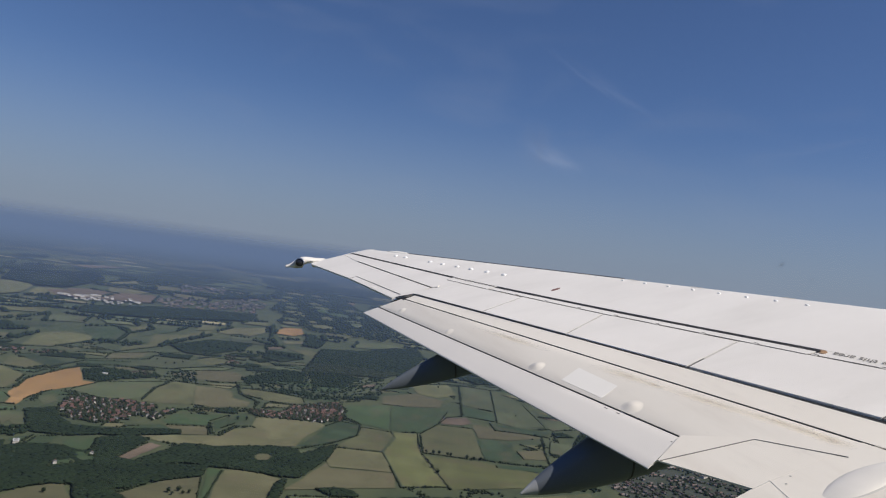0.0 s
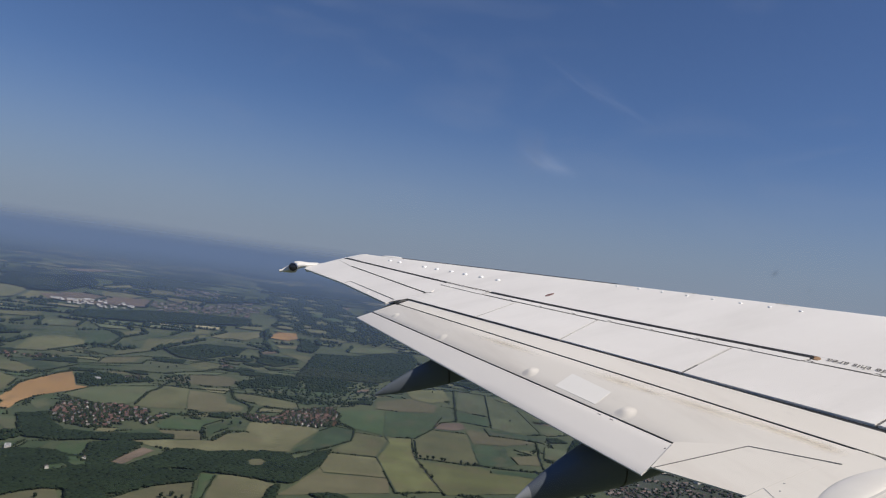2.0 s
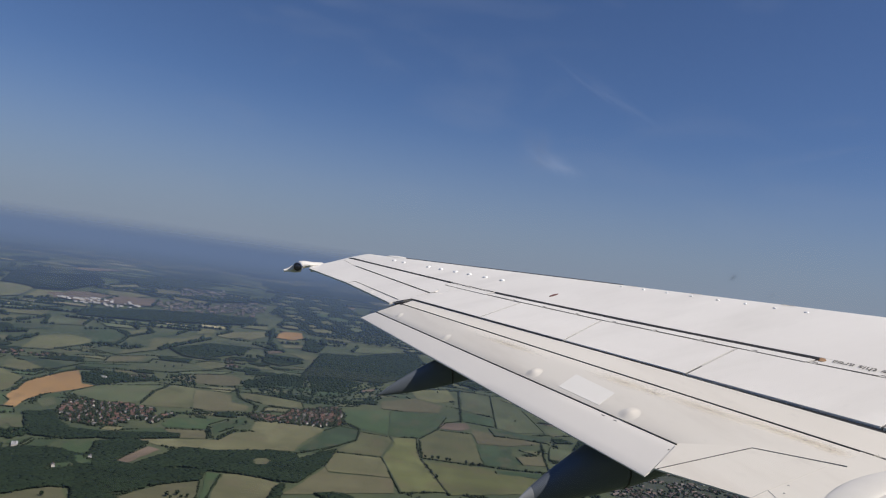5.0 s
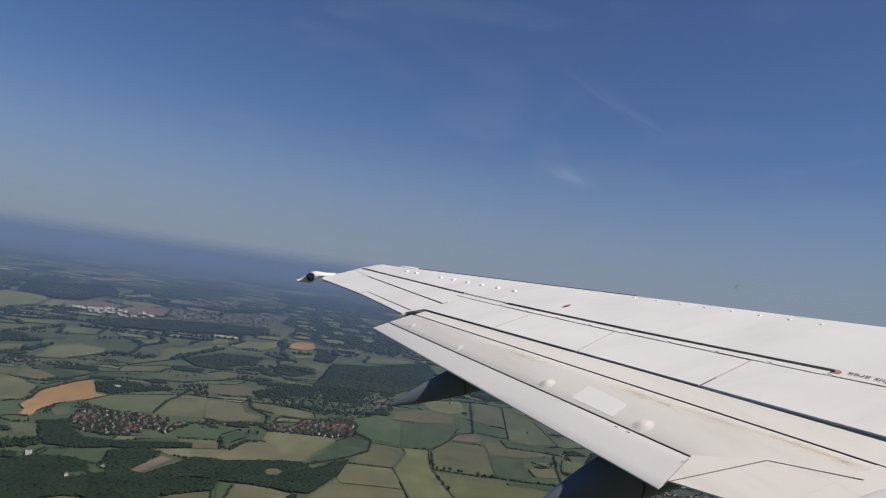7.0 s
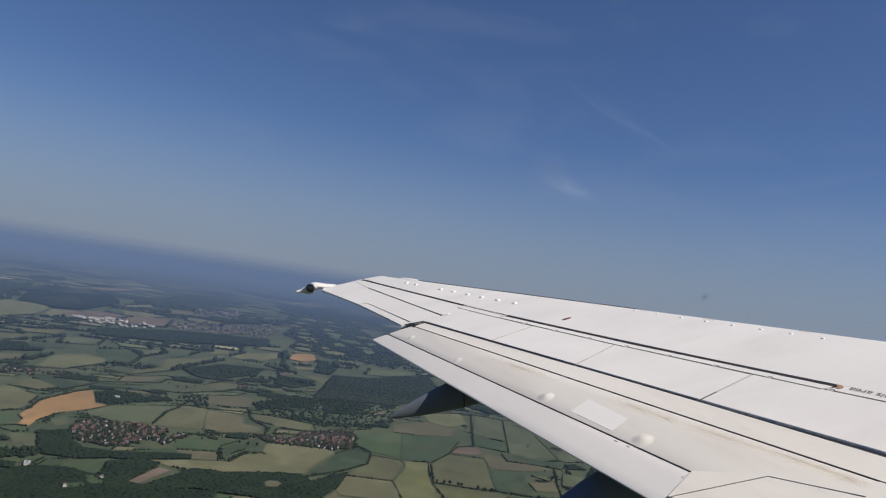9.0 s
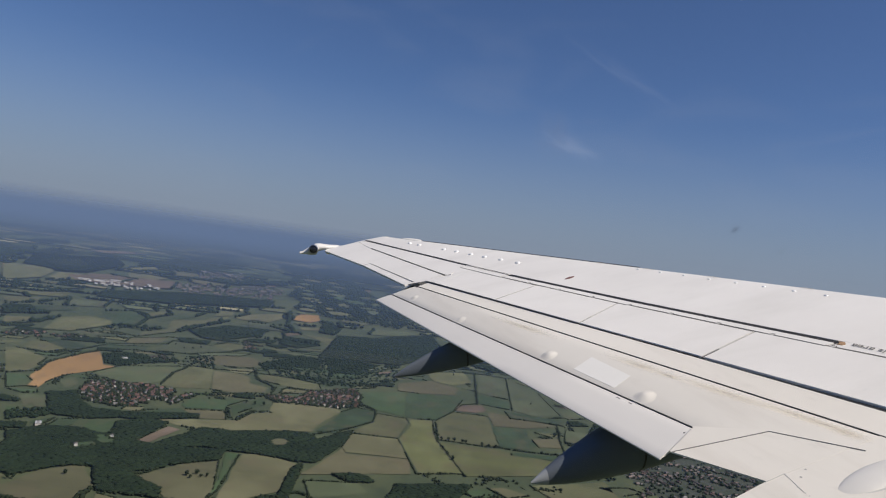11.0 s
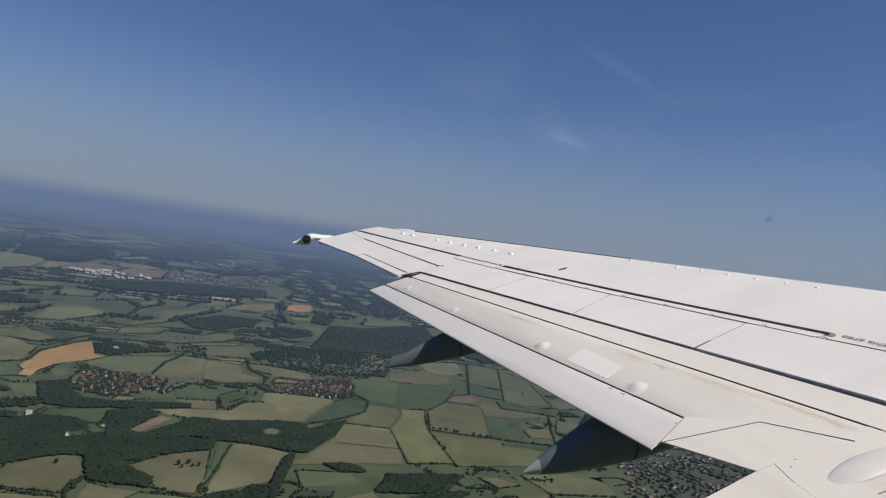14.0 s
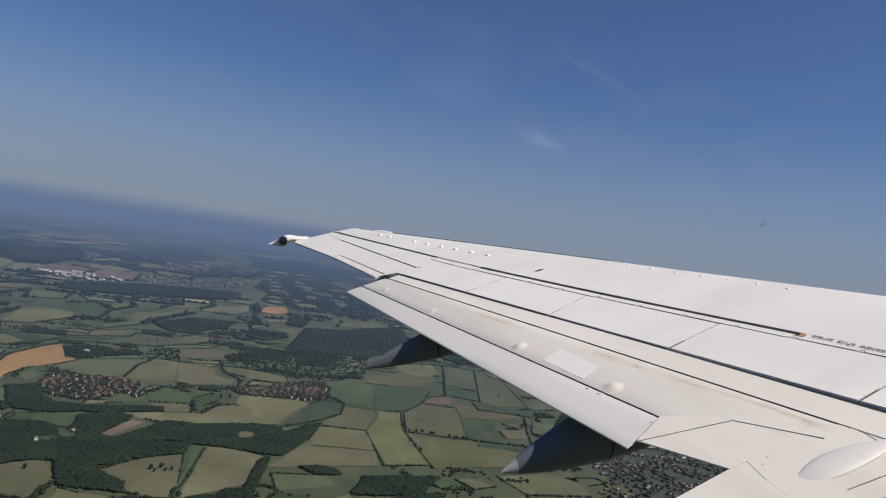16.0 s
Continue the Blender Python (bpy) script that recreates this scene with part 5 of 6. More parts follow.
village("estate", [(-1418, 2145), (-1333, 2247), (-1082, 1900), (-1109, 1824), (-1255, 2000), (-1291, 1963)], 70)
village("works", [(-1130, 1678), (-1015, 1741), (-945, 1573), (-978, 1467)], 14)
row_houses([(487, 1839), (788, 2163), (850, 2141), (971, 1951), (765, 1537), (424, 1416), (532, 1637)], 320, 0.72, 9)
wood([(532, 1637), (424, 1416), (765, 1537), (932, 1868), (795, 1993)], keep=False, thin=0.035)
village("works", [(731, 2095), (824, 2168), (854, 2131), (939, 2025), (796, 1911), (711, 1982)], 12)
field(PAVED, [(488, 1829), (782, 2147), (844, 2125), (961, 1936), (766, 1544), (583, 1479), (540, 1640)], hedge=0, keep=False)
pond([(-41, 1181), (-1, 1210), (25, 1195), (7, 1138), (-38, 1126)])
field(PLOUGH, [(813, 1750), (924, 1850), (946, 1803), (827, 1671)], hedge=0)
# woods
clearing(STRAW, [(-310, 1601), (-304, 1629), (-287, 1638), (-271, 1622), (-277, 1591), (-295, 1581)])
wood([(-438, 3630), (-263, 3726), (22, 4203), (71, 3779), (-18, 3227), (-103, 2946), (-283, 2927), (-405, 2868), (-417, 3177)])
wood([(-491, 1563), (-472, 1645), (-409, 1645), (-296, 1711), (-237, 1713), (-219, 1671), (-160, 1784), (-154, 1744), (-163, 1652), (-194, 1503), (-227, 1495), (-323, 1509), (-380, 1505), (-428, 1510), (-473, 1476), (-516, 1475)])
wood([(-786, 1430), (-756, 1495), (-687, 1517), (-637, 1498), (-615, 1506), (-645, 1605), (-594, 1664), (-556, 1648), (-559, 1478), (-529, 1473), (-472, 1473), (-383, 1498), (-374, 1449), (-437, 1406), (-473, 1362), (-559, 1302), (-606, 1297), (-652, 1209)])
wood([(-893, 1776), (-849, 1825), (-799, 1739), (-743, 1680), (-676, 1688), (-648, 1647), (-716, 1599), (-779, 1597), (-832, 1669)])
wood([(-800, 1260), (-744, 1318), (-759, 1399), (-713, 1464), (-631, 1446), (-563, 1323), (-630, 1266), (-663, 1223), (-756, 1179)])
wood([(-561, 1317), (-514, 1361), (-495, 1293), (-413, 1237), (-404, 1198), (-496, 1191), (-515, 1224)])
wood([(-532, 1437), (-382, 1486), (-374, 1437), (-430, 1384), (-464, 1328), (-495, 1300)])
wood([(-308, 1174), (-299, 1204), (-254, 1232), (-247, 1262), (-220, 1272), (-214, 1181), (-258, 1175)])
wood([(-228, 1450), (-216, 1479), (-195, 1062), (-204, 1060)])
wood([(-182, 1108), (-70, 1207), (71, 1351), (141, 1390), (107, 1335), (-43, 1180), (-129, 1101)])
wood([(-3478, 6371), (-3240, 7391), (-2767, 6506), (-2521, 5325), (-2629, 5137), (-2989, 5346)])
wood([(-1875, 4203), (-1574, 4748), (-1076, 4996), (-1011, 4558), (-1429, 4058), (-1760, 3889)])
wood([(-1011, 3126), (-936, 3450), (-757, 3488), (-740, 3257), (-838, 2957), (-915, 2983)])
wood([(-1826, 3148), (-1758, 3222), (-1647, 3091), (-1678, 2903)])
wood([(-644, 3337), (-489, 3346), (-476, 3190), (-534, 3044), (-618, 3104)])
wood([(-721, 2545), (-669, 2361), (-753, 2380), (-814, 2397), (-772, 2550)], thin=0.15)
wood([(-1030, 2362), (-987, 2409), (-836, 2456), (-794, 2391), (-912, 2202), (-953, 2209)], thin=0.6)
wood([(-586, 4120), (-462, 3910), (-453, 3637), (-541, 3654)], thin=0.8)
field(SAGE, [(-360, 2760), (-267, 2790), (-277, 2697), (-362, 2645)])
field(SAGE, [(-217, 2724), (-181, 2842), (-120, 2856), (-158, 2778)])
field(GREEN, [(-452, 2629), (-377, 2672), (-390, 2567), (-461, 2528)])
field(SAGE, [(-176, 2630), (-109, 2689), (-112, 2587), (-177, 2533)])
field(GREEN, [(-301, 2571), (-225, 2612), (-233, 2509), (-305, 2472)])
field(SAGE, [(-356, 2547), (-318, 2556), (-329, 2498), (-366, 2490)])
wood([(-381, 2829), (-100, 2903), (-117, 2815), (-212, 2676), (-180, 2369), (-285, 2337), (-368, 2396), (-488, 2430), (-493, 2631)], thin=0.10, keep=False)
wood([(-212, 2676), (-96, 2834), (-82, 2578), (-177, 2341)], thin=0.10, keep=False)
wood([(608, 14709), (916, 8573), (1170, 6235), (740, 3823), (433, 3724), (166, 4804)])
wood([(601, 2410), (670, 2190), (601, 1997), (510, 2008), (505, 2130)], thin=0.7)
wood([(-674, 1684), (-569, 1734), (-518, 1761), (-513, 1727), (-604, 1658), (-646, 1643)])
wood([(-871, 1570), (-818, 1642), (-779, 1597), (-791, 1556), (-836, 1512)], thin=0.5)
wood([(-573, 2553), (-477, 2859), (-393, 2833), (-369, 2599), (-449, 2565), (-527, 2455)], thin=0.45, keep=False)
wood([(-392, 2882), (-309, 2917), (-177, 2876), (-225, 2588), (-325, 2588)], thin=0.45, keep=False)
wood([(-2225, 10436), (-1622, 12487), (-724, 7604), (-78, 4836), (-180, 4311), (-393, 4423), (-561, 4388), (-761, 4651), (-891, 4700), (-930, 5340), (-1119, 5624), (-1225, 6749), (-1455, 7351), (-1706, 9036)], thin=0.8)
# lanes and hedges
lane([(-27, 2036), (-15, 1975), (-37, 1799), (-11, 1670), (20, 1523)], green=True)
lane([(49, 2035), (51, 1901), (60, 1814), (93, 1671), (120, 1550)])
lane([(-370, 1012), (-406, 1110), (-415, 1141), (-406, 1179)], green=True)
lane([(-346, 1449), (-324, 1331), (-319, 1235), (-327, 1194)], green=True)
lane([(-2196, 3858), (-1896, 3802), (-1647, 3650), (-1401, 3292)])
hedge([(48, 2042), (52, 1902), (60, 1820), (93, 1676), (120, 1550)], 0.8)
hedge([(63, 1832), (102, 1832), (173, 1827), (230, 1836)], 0.7)
hedge([(230, 1831), (300, 1831), (388, 1845), (463, 1862)], 1.5)
hedge([(215, 3026), (200, 2609), (191, 2365)], 1.4)
hedge([(191, 2374), (140, 2321), (110, 2200), (56, 2047)], 0.7)
hedge([(-739, 2356), (-745, 2211), (-718, 2036)], 1.3)
hedge([(-800, 2359), (-739, 2356), (-662, 2355), (-551, 2385)], 1.1)
hedge([(-601, 1965), (-469, 2039), (-417, 2053)], 2.0)
hedge([(-595, 1693), (-508, 1731)], 1.8)
hedge([(-481, 1871), (-446, 1764)], 1.6)
hedge([(-429, 1750), (-415, 1861), (-368, 1878)], 1.9)
hedge([(-238, 1717), (-164, 1816), (-112, 1929), (-113, 2068), (-169, 2108)], 1.1)
hedge([(-1086, 1925), (-1039, 1988), (-1080, 2119), (-1074, 2287), (-1058, 2403)], 1.6)
hedge([(-550, 2422), (-506, 2280), (-434, 2199), (-424, 2116)], 1.7)
hedge([(-714, 1099), (-668, 1103), (-617, 1117), (-565, 1110), (-507, 1112)], 1.1)
hedge([(-667, 1011), (-627, 1019), (-560, 1038), (-485, 1056)], 2.0)
hedge([(-511, 1203), (-504, 1127), (-464, 1050), (-453, 994)], 2.2)
hedge([(-402, 1199), (-361, 1189), (-313, 1178), (-257, 1165), (-212, 1169)], 1.0)
hedge([(-405, 2222), (-303, 2226), (-219, 2113)], 1.6)
hedge([(-531, 2380), (-402, 2379), (-285, 2337)], 1.2)
hedge([(-909, 2194), (-747, 2336)], 0.9)
hedge([(-1261, 2273), (-1154, 2254), (-1124, 2315), (-1106, 2424), (-1098, 2528)], 1.2)
hedge([(-1108, 2550), (-950, 2706), (-964, 2800), (-924, 2811)], 1.2)
hedge([(-925, 2536), (-816, 2563), (-708, 2743), (-662, 2898)], 1.3)
hedge([(-1105, 2776), (-1032, 3049), (-1022, 3265), (-985, 3618)], 1.3)
hedge([(-1402, 2652), (-1306, 2706), (-1282, 2974), (-1186, 3020)], 1.2)
hedge([(-1544, 2682), (-1485, 2801), (-1515, 3023)], 1.2)
hedge([(-1846, 3182), (-1792, 3398), (-1800, 3671)], 1.0)
hedge([(-96, 2834), (13, 2890), (175, 3020), (234, 3028), (344, 2994)], 0.9)
hedge([(344, 2994), (322, 2636), (303, 2336)], 0.9)
hedge([(282, 2210), (385, 2214), (452, 2203)], 1.3)
hedge([(423, 2186), (401, 2008), (388, 1845)], 1.2)
hedge([(-839, 4411), (-733, 3823), (-645, 3537)], 1.4)
hedge([(-874, 3196), (-769, 3220), (-620, 3228), (-466, 3202)], 1.2)

# ---- lone trees that stand out in the fields
LONE = [(71, 1837), (88, 1835), (103, 1838), (124, 1833), (132, 1832), (173, 1827), (189, 1820), (208, 1830), (49, 1962), (54, 1885), (74, 1748), (84, 1705), (95, 1664), (383, 2488), (125, 2891), (-871, 2661), (-923, 2720), (-844, 2674), (-830, 2724), (409, 2102), (404, 2040), (410, 1972), (422, 1966), (-460, 1805), (-406, 1944), (-453, 1949), (-427, 1937), (-579, 1248), (-646, 1194), (-639, 1197), (-626, 1068), (-396, 1321), (-386, 1311), (-382, 1336), (-370, 1321), (-362, 1330), (-814, 1342), (-809, 1352), (-593, 1099), (-668, 1103)]
for i, (x, y) in enumerate(LONE):
    lone_tree(x, y, rng.uniform(7.5, 11.5), i)


# ---- scattered fields over the rest of the land
def scatter(cell_x, cell_y, near, far, spread, heading):
    ca, sa = math.cos(heading), math.sin(heading)
    span = int(far / min(cell_x, cell_y)) + 2
    grid = {}

    def corner(i, j):
        if (i, j) not in grid:
            u = (i + 0.5 * (j % 2) * 0.6 + rng.uniform(-0.28, 0.28)) * cell_x
            v = (j + rng.uniform(-0.25, 0.25)) * cell_y
            grid[i, j] = (u * ca - v * sa, u * sa + v * ca)
        return grid[i, j]

    for i in range(-span, span):
        for j in range(-span, span):
            u, v = (i + 0.5) * cell_x, (j + 0.5) * cell_y
            x, y = u * ca - v * sa, u * sa + v * ca
            d = math.hypot(x, y)
            if not near <= d < far or abs(math.atan2(x, y)) > spread:
                continue
            quad = [corner(i, j), corner(i + 1, j), corner(i + 1, j + 1), corner(i, j + 1)]
            yield (x, y), quad


def shrunk(quad, by):
    cx, cy = centre(quad)
    return [(cx + (p[0] - cx) * by, cy + (p[1] - cy) * by) for p in quad]


spans = [(min(p[0] for p in poly), max(p[0] for p in poly), min(p[1] for p in poly), max(p[1] for p in poly)) for poly in taken]


def busy(mid, quad):
    """Whether a quad of the plan meets an outline that is already laid down."""
    x0, x1 = min(p[0] for p in quad), max(p[0] for p in quad)
    y0, y1 = min(p[1] for p in quad), max(p[1] for p in quad)
    near = [poly for poly, (a, b, c, d) in zip(taken, spans) if a < x1 and b > x0 and c < y1 and d > y0]
    return any(inside(p, poly) for poly in near for p in [mid] + shrunk(quad, 0.85)) or any(inside(p, quad) for poly in near for p in poly)


def open_land(p):
    return not any(a < p[0] < b and c < p[1] < d and inside(p, poly) for poly, (a, b, c, d) in zip(taken, spans))


PALETTE = [STRAW, OLIVE, SAGE, GREEN, DARK, OLIVE, GREEN, LIME, STRAW, PLOUGH]
SHARES = [0.15, 0.18, 0.18, 0.16, 0.08, 0.08, 0.08, 0.03, 0.04, 0.02]
placed = []
for cell_x, cell_y in ((170, 120), (95, 70), (58, 46)):
    for mid, quad in list(scatter(cell_x, cell_y, 900, 3300, 0.8, 0.42)):
        if busy(mid, quad) or any(math.dist(mid, m) < r + cell_x * 0.5 for m, r in placed):
            continue
        placed.append((mid, cell_x * 0.5))
        patch = noise.noise((mid[0] * 0.002, mid[1] * 0.002, 3.1)) + rng.uniform(-0.25, 0.25)
        if patch > 0.22:
            wood(shrunk(quad, 1.0), keep=False)
        elif patch < -0.34:
            wood(shrunk(quad, 1.0), keep=False, thin=0.25)
        else:
            field(PALETTE[int(rng.choice(10, p=SHARES))], shrunk(quad, 0.97), lift=0.25, hedge=0.45, keep=False)

# scrub and garden trees dotted over the open land
for _ in range(420):
    a, d = rng.uniform(-0.75, 0.62), rng.uniform(1100, 3250)
    cx, cy = d * math.sin(a), d * math.cos(a)
    heading, long_, wide_ = rng.uniform(0, 3.14), rng.uniform(8, 34), rng.uniform(3, 9)
    if not open_land((cx, cy)):
        continue
    for _ in range(int(rng.uniform(14, 44))):
        u, v = rng.normal(0, long_), rng.normal(0, wide_)
        x, y = cx + u * math.cos(heading) - v * math.sin(heading), cy + u * math.sin(heading) + v * math.cos(heading)
        if open_land((x, y)):
            q = rng.uniform(1.5, 3.6)
            crowns.append((x, y, 0.6, q, q * rng.uniform(0.7, 1.1)))


# middle distance and far fields, as sheets of many
def quads(name, mat, rows, label):
    verts = [p for quad in rows for p in quad]
    me = bpy.data.meshes.new(name)
    me.from_pydata(verts, [], [(4 * i, 4 * i + 1, 4 * i + 2, 4 * i + 3) for i in range(len(rows))])
    me.materials.append(mat)
    tagged(new(name, me), label, "fields", kind="stuff")


pale, leafy, floors = [], [], []
for cell, near, far, turn in (((205, 115), 3300, 7600, 0.20), ((360, 210), 7600, 17000, 0.15)):
    for mid, quad in list(scatter(*cell, near, far, 0.74, turn)):
        if busy(mid, quad):
            continue
        d = math.hypot(*mid)
        patch = noise.noise((mid[0] * 0.0008, mid[1] * 0.0008, 7.7)) + 0.6 * noise.noise((mid[0] * 0.003, mid[1] * 0.003, 1.7))
        if patch + rng.uniform(-0.3, 0.3) > 0.20 + (0.0 if d < 7600 else -0.22):
            floors.append([lay(x, y, 3.0 + far_lift(x, y)) for x, y in shrunk(quad, 1.06)])
            if d < 7600:
                for _ in range(int(cell[0] * cell[1] / 240 * (1.0 if d < 5400 else 0.6))):
                    u, v = rng.uniform(0, 1, 2)
                    x, y = along(along(quad[0], quad[1], u), along(quad[3], quad[2], u), v)
                    size = rng.uniform(6, 11) * (1.0 if d < 5400 else 1.35)
                    crowns.append((x, y, 3.0, size, size * rng.uniform(0.35, 0.6)))
            continue
        by = rng.uniform(0.72, 0.97)
        (pale if rng.random() < 0.42 else leafy).append([lay(x, y, 2.6 + far_lift(x, y)) for x, y in shrunk(quad, by)])
        for a, b in zip(quad, quad[1:]):
            if d < 7600 and rng.random() < 0.6:
                hedge_runs.append((a, b, 1.0))
quads("far_fields", FAR_MIX, pale, "distant pale hay and grain fields")
quads("far_meadows", FAR_GREEN, leafy, "distant green and olive fields")
quads("far_wood_floors", WOOD_FLOOR, floors, "distant dark wooded ground")

# ---- hedges and trees
for a, b, thick in hedge_runs:
    far = math.hypot(*along(a, b, 0.5)) > NEAR
    gap = 12.0 if far else 3.0
    n = int(math.dist(a, b) / gap) + 1
    for i in range(n):
        if rng.random() < 0.84:
            t = (i + rng.uniform(0, 1)) / n
            size = gap * rng.uniform(0.5, 0.9) * (0.55 + 0.45 * thick)
            if rng.random() < 0.10:
                size *= 1.6
            x, y = along(a, b, t)
            off = gap * 0.15 + 2.6 * max(0, thick - 0.8)
            crowns.append((x + rng.normal(0, off), y + rng.normal(0, off), 0.6, size, size * rng.uniform(0.8, 1.25)))

PHI = (1 + 5 ** 0.5) / 2
ICO = np.array([(-1, PHI, 0), (1, PHI, 0), (-1, -PHI, 0), (1, -PHI, 0), (0, -1, PHI), (0, 1, PHI), (0, -1, -PHI), (0, 1, -PHI), (PHI, 0, -1), (PHI, 0, 1), (-PHI, 0, -1), (-PHI, 0, 1)]) / math.sqrt(1 + PHI * PHI)
ICO_F = np.array([(0, 11, 5), (0, 5, 1), (0, 1, 7), (0, 7, 10), (0, 10, 11), (1, 5, 9), (5, 11, 4), (11, 10, 2), (10, 7, 6), (7, 1, 8), (3, 9, 4), (3, 4, 2), (3, 2, 6), (3, 6, 8), (3, 8, 9), (4, 9, 5), (2, 4, 11), (6, 2, 10), (8, 6, 7), (9, 8, 1)])
OCT = np.array([(1, 0, 0), (0, 1, 0), (-1, 0, 0), (0, -1, 0), (0, 0, 1), (0, 0, -1)], float)
OCT_F = np.array([(0, 1, 4), (1, 2, 4), (2, 3, 4), (3, 0, 4), (1, 0, 5), (2, 1, 5), (3, 2, 5), (0, 3, 5)])


def clumps(name, rows, label, category, shape, sides, mat=LEAVES):
    n = len(rows)
    at = np.array([lay(x, y, lift + far_lift(x, y) + h * 0.55) for x, y, lift, r, h in rows])
    size = np.array([(r, r, h * 0.8) for x, y, lift, r, h in rows])
    turn = rng.uniform(0, 6.28, n)
    nv = len(shape)
    pts = shape[None] * (1 + rng.uniform(-0.24, 0.24, (n, nv, 1)))
    c, s = np.cos(turn)[:, None], np.sin(turn)[:, None]
    pts = np.stack([pts[..., 0] * c - pts[..., 1] * s, pts[..., 0] * s + pts[..., 1] * c, pts[..., 2]], -1) * size[:, None] + at[:, None]
    tris = (sides[None] + nv * np.arange(n)[:, None, None]).reshape(-1, 3)
    me = bpy.data.meshes.new(name)
    me.vertices.add(n * nv)
    me.vertices.foreach_set("co", pts.reshape(-1).astype(np.float32))
    me.loops.add(len(tris) * 3)
    me.loops.foreach_set("vertex_index", tris.reshape(-1).astype(np.int32))
    me.polygons.add(len(tris))
    me.polygons.foreach_set("loop_start", np.arange(0, len(tris) * 3, 3, dtype=np.int32))
    me.polygons.foreach_set("use_smooth", np.ones(len(tris), bool))
    me.update(calc_edges=True)
    me.materials.append(mat)
    return tagged(new(name, me), label, category, kind="stuff")


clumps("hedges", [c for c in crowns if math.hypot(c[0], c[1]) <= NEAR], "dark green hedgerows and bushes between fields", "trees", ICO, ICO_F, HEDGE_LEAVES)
clumps("woods", canopy, "dense dark green leafy woods", "trees", ICO, ICO_F)
clumps("far_woods", [c for c in crowns if math.hypot(c[0], c[1]) > NEAR], "distant dark woods and hedges on the hills", "trees", OCT, OCT_F)


# ---- haze: an added wide, open, see-through bowl round the eye; its blue colour and opacity stand in for lit air, thicker towards the skyline as the way through it grows
def haze(ring, lean, depth):
    m = bpy.data.materials.new("haze")
    m.use_nodes = True
    n, l = m.node_tree.nodes, m.node_tree.links
    n.remove(n["Principled BSDF"])

    def sums(kind, a, b, c=None):
        node = n.new("ShaderNodeMath")
        node.operation = kind
        for slot, v in zip(node.inputs, (a, b) if c is None else (a, b, c)):
            if isinstance(v, float):
                slot.default_value = v
            else:
                l.new(v, slot)
        return node.outputs[0]

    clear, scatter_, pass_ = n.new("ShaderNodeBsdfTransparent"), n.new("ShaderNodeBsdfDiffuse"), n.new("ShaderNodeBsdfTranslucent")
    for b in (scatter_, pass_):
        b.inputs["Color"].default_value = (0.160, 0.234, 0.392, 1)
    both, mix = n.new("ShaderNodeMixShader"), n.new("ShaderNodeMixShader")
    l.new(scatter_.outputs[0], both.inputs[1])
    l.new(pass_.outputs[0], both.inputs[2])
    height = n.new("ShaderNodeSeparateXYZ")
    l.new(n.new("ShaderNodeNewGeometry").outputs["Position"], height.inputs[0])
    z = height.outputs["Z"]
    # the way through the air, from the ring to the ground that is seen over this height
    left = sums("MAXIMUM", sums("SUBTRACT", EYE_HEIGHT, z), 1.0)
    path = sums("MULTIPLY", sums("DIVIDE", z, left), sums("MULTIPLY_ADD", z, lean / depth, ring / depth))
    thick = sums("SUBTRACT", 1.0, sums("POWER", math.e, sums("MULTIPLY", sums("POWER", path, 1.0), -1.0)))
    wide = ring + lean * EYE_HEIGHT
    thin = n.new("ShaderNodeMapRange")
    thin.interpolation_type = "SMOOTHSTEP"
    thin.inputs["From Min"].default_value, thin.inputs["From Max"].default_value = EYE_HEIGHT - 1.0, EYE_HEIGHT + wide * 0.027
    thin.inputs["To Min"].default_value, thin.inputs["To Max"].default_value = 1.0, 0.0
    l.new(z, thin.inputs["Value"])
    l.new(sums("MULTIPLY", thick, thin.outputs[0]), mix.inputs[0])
    l.new(clear.outputs[0], mix.inputs[1])
    l.new(both.outputs[0], mix.inputs[2])
    l.new(mix.outputs[0], n["Material Output"].inputs["Surface"])
    high = EYE_HEIGHT + wide * 0.030
    top = ring + lean * high
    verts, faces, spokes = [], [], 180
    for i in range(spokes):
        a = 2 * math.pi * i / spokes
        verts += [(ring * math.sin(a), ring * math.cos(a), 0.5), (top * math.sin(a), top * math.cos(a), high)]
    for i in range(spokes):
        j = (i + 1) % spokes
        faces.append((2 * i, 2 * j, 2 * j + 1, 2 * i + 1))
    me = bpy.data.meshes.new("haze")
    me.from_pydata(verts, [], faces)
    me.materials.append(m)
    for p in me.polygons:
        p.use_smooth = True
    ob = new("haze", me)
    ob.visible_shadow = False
    tagged(ob, "added see-through shell that paints blue haze over far land", "haze", kind="structure")


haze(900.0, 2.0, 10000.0)


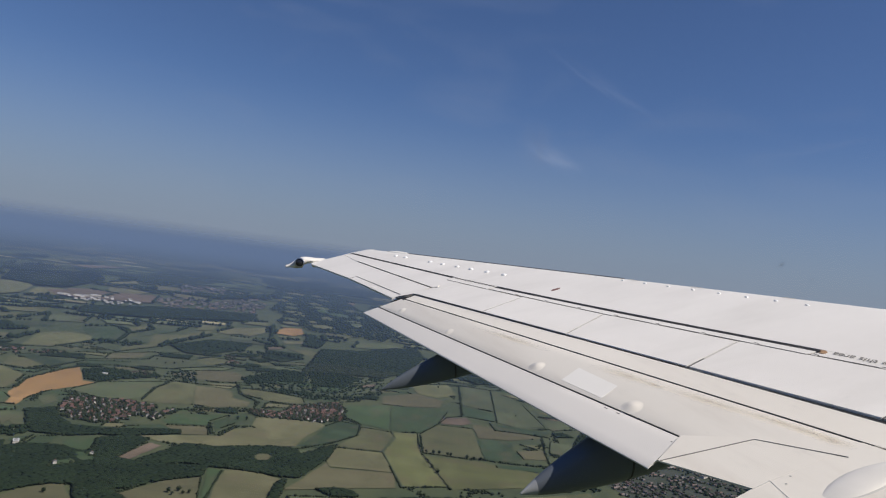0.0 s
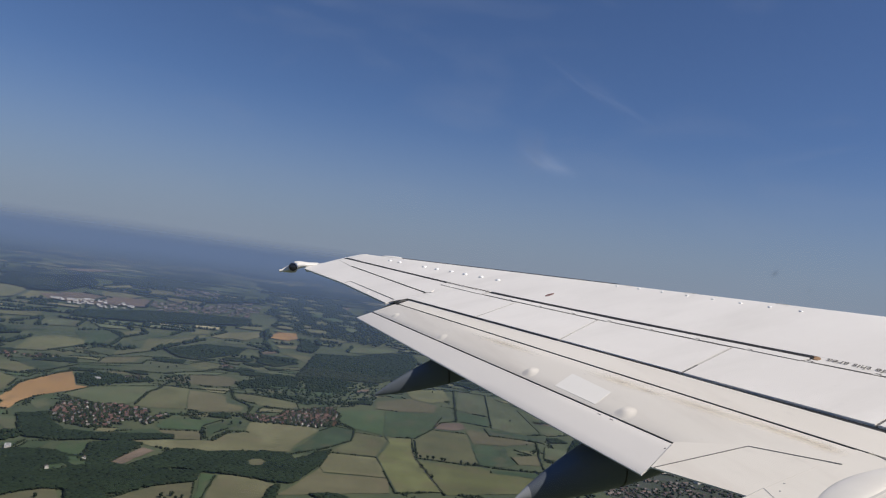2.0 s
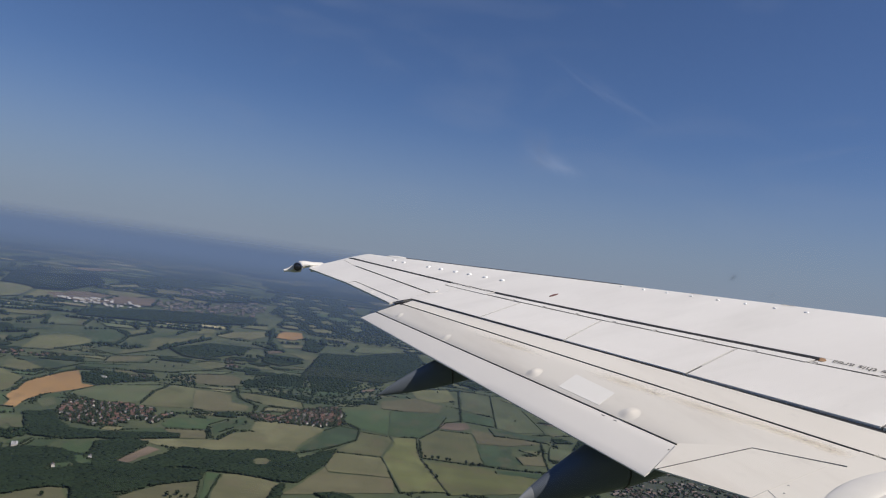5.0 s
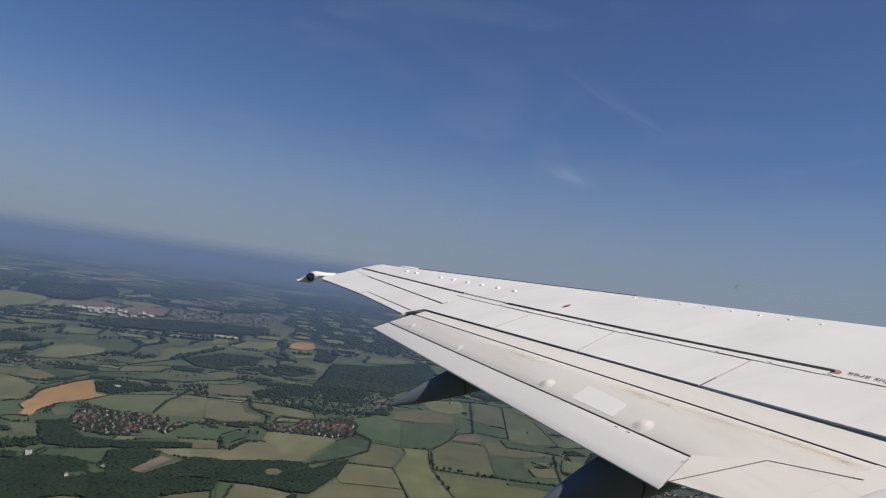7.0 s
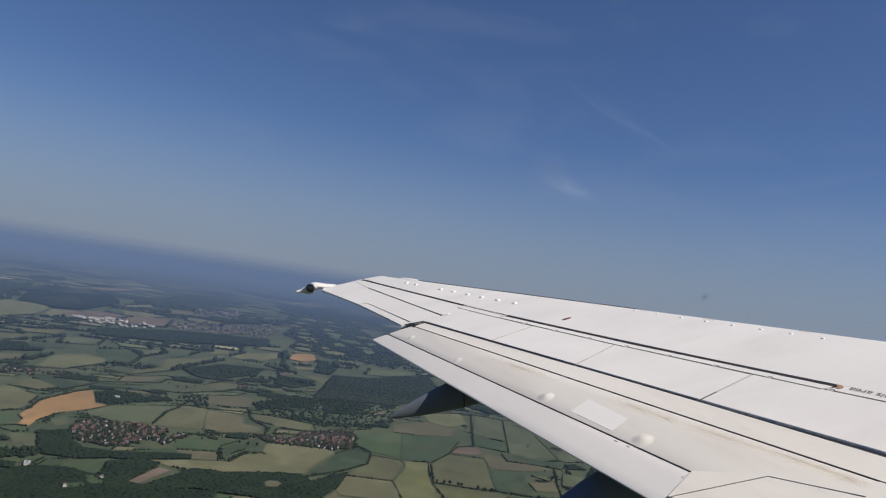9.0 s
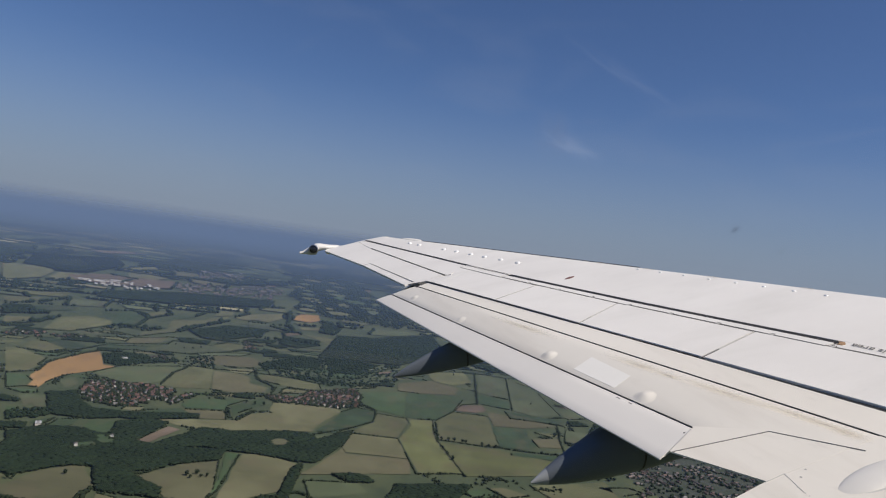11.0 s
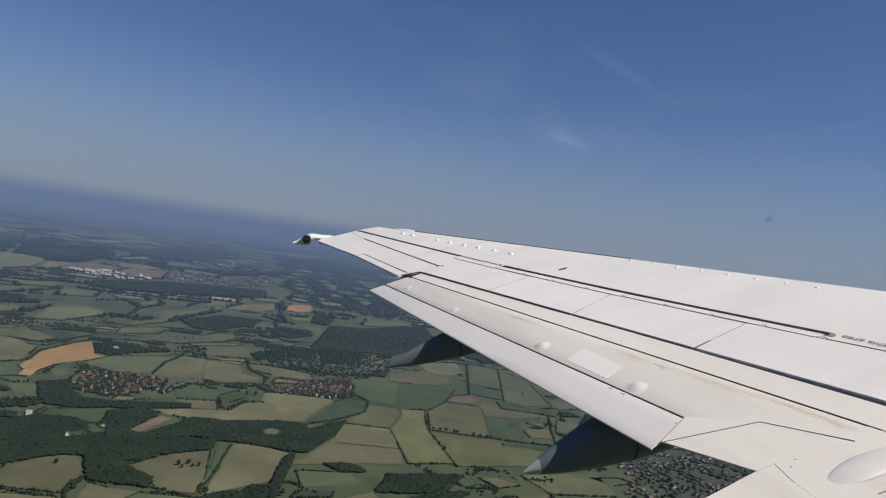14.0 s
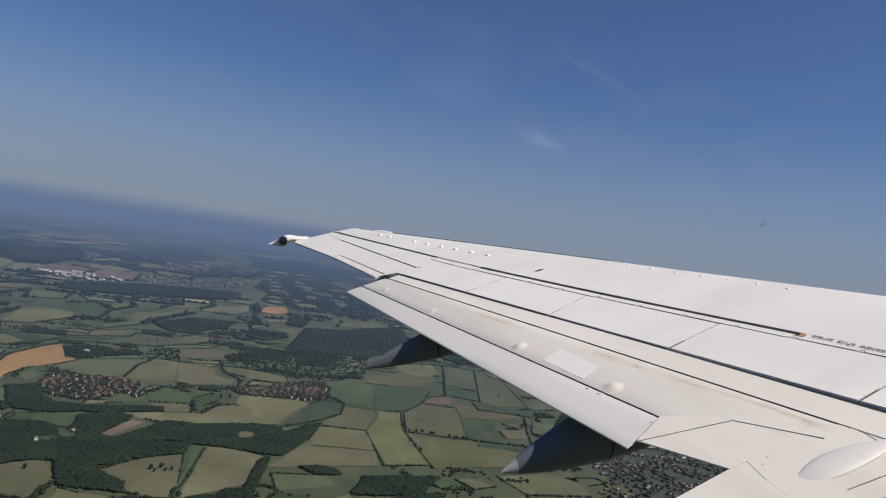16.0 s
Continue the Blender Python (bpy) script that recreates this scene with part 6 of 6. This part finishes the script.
# ---- a small wisp of cirrus
def wisp_cloud(centre, wide, tall, share, lean, low=0.35, high=0.75):
    m = bpy.data.materials.new("cirrus")
    m.use_nodes = True
    n, l = m.node_tree.nodes, m.node_tree.links
    n.remove(n["Principled BSDF"])
    clear, white, mix = n.new("ShaderNodeBsdfTransparent"), n.new("ShaderNodeBsdfTranslucent"), n.new("ShaderNodeMixShader")
    front, both = n.new("ShaderNodeBsdfDiffuse"), n.new("ShaderNodeMixShader")
    for b in (white, front):
        b.inputs["Color"].default_value = (0.86, 0.87, 0.92, 1)
    where = n.new("ShaderNodeTexCoord")
    ball, tex, span, fade = n.new("ShaderNodeTexGradient"), n.new("ShaderNodeTexNoise"), n.new("ShaderNodeMapRange"), n.new("ShaderNodeMath")
    ball.gradient_type = "QUADRATIC_SPHERE"
    tex.inputs["Scale"].default_value, tex.inputs["Detail"].default_value, tex.inputs["Distortion"].default_value = 2.2, 6, 0.8
    span.inputs["From Min"].default_value, span.inputs["From Max"].default_value, span.inputs["To Max"].default_value = low, high, share
    fade.operation = "MULTIPLY"
    l.new(where.outputs["Object"], ball.inputs["Vector"])
    l.new(where.outputs["Object"], tex.inputs["Vector"])
    l.new(tex.outputs["Fac"], span.inputs["Value"])
    l.new(ball.outputs["Fac"], fade.inputs[0])
    l.new(span.outputs[0], fade.inputs[1])
    l.new(fade.outputs[0], mix.inputs[0])
    both.inputs[0].default_value = 0.1
    l.new(front.outputs[0], both.inputs[1])
    l.new(white.outputs[0], both.inputs[2])
    l.new(clear.outputs[0], mix.inputs[1])
    l.new(both.outputs[0], mix.inputs[2])
    l.new(mix.outputs[0], n["Material Output"].inputs["Surface"])
    bm = bmesh.new()
    bmesh.ops.create_grid(bm, x_segments=12, y_segments=12, size=1.0)
    for v in bm.verts:
        v.co.z = 0.15 * math.sin(2.5 * v.co.x) * math.cos(2 * v.co.y)
    ob = part("cloud", bm, m)
    ob.matrix_world = look(centre, (0, 0, EYE_HEIGHT), lean) @ Matrix.Rotation(radians(50), 4, "X") @ Matrix.Diagonal((wide, tall * 1.5, wide * 0.3, 1))
    ob.visible_shadow = False
    tagged(ob, "faint thin wisp of white cirrus", "cloud", kind="structure")


wisp_cloud((611, 4474, 1327), 170, 230, 0.30, -38, 0.15, 0.65)
wisp_cloud((726, 4471, 1253), 260, 90, 0.15, 25, 0.25, 0.7)
wisp_cloud((951, 4325, 1696), 560, 75, 0.08, 32)
wisp_cloud((2098, 3977, 1420), 420, 50, 0.12, -8)
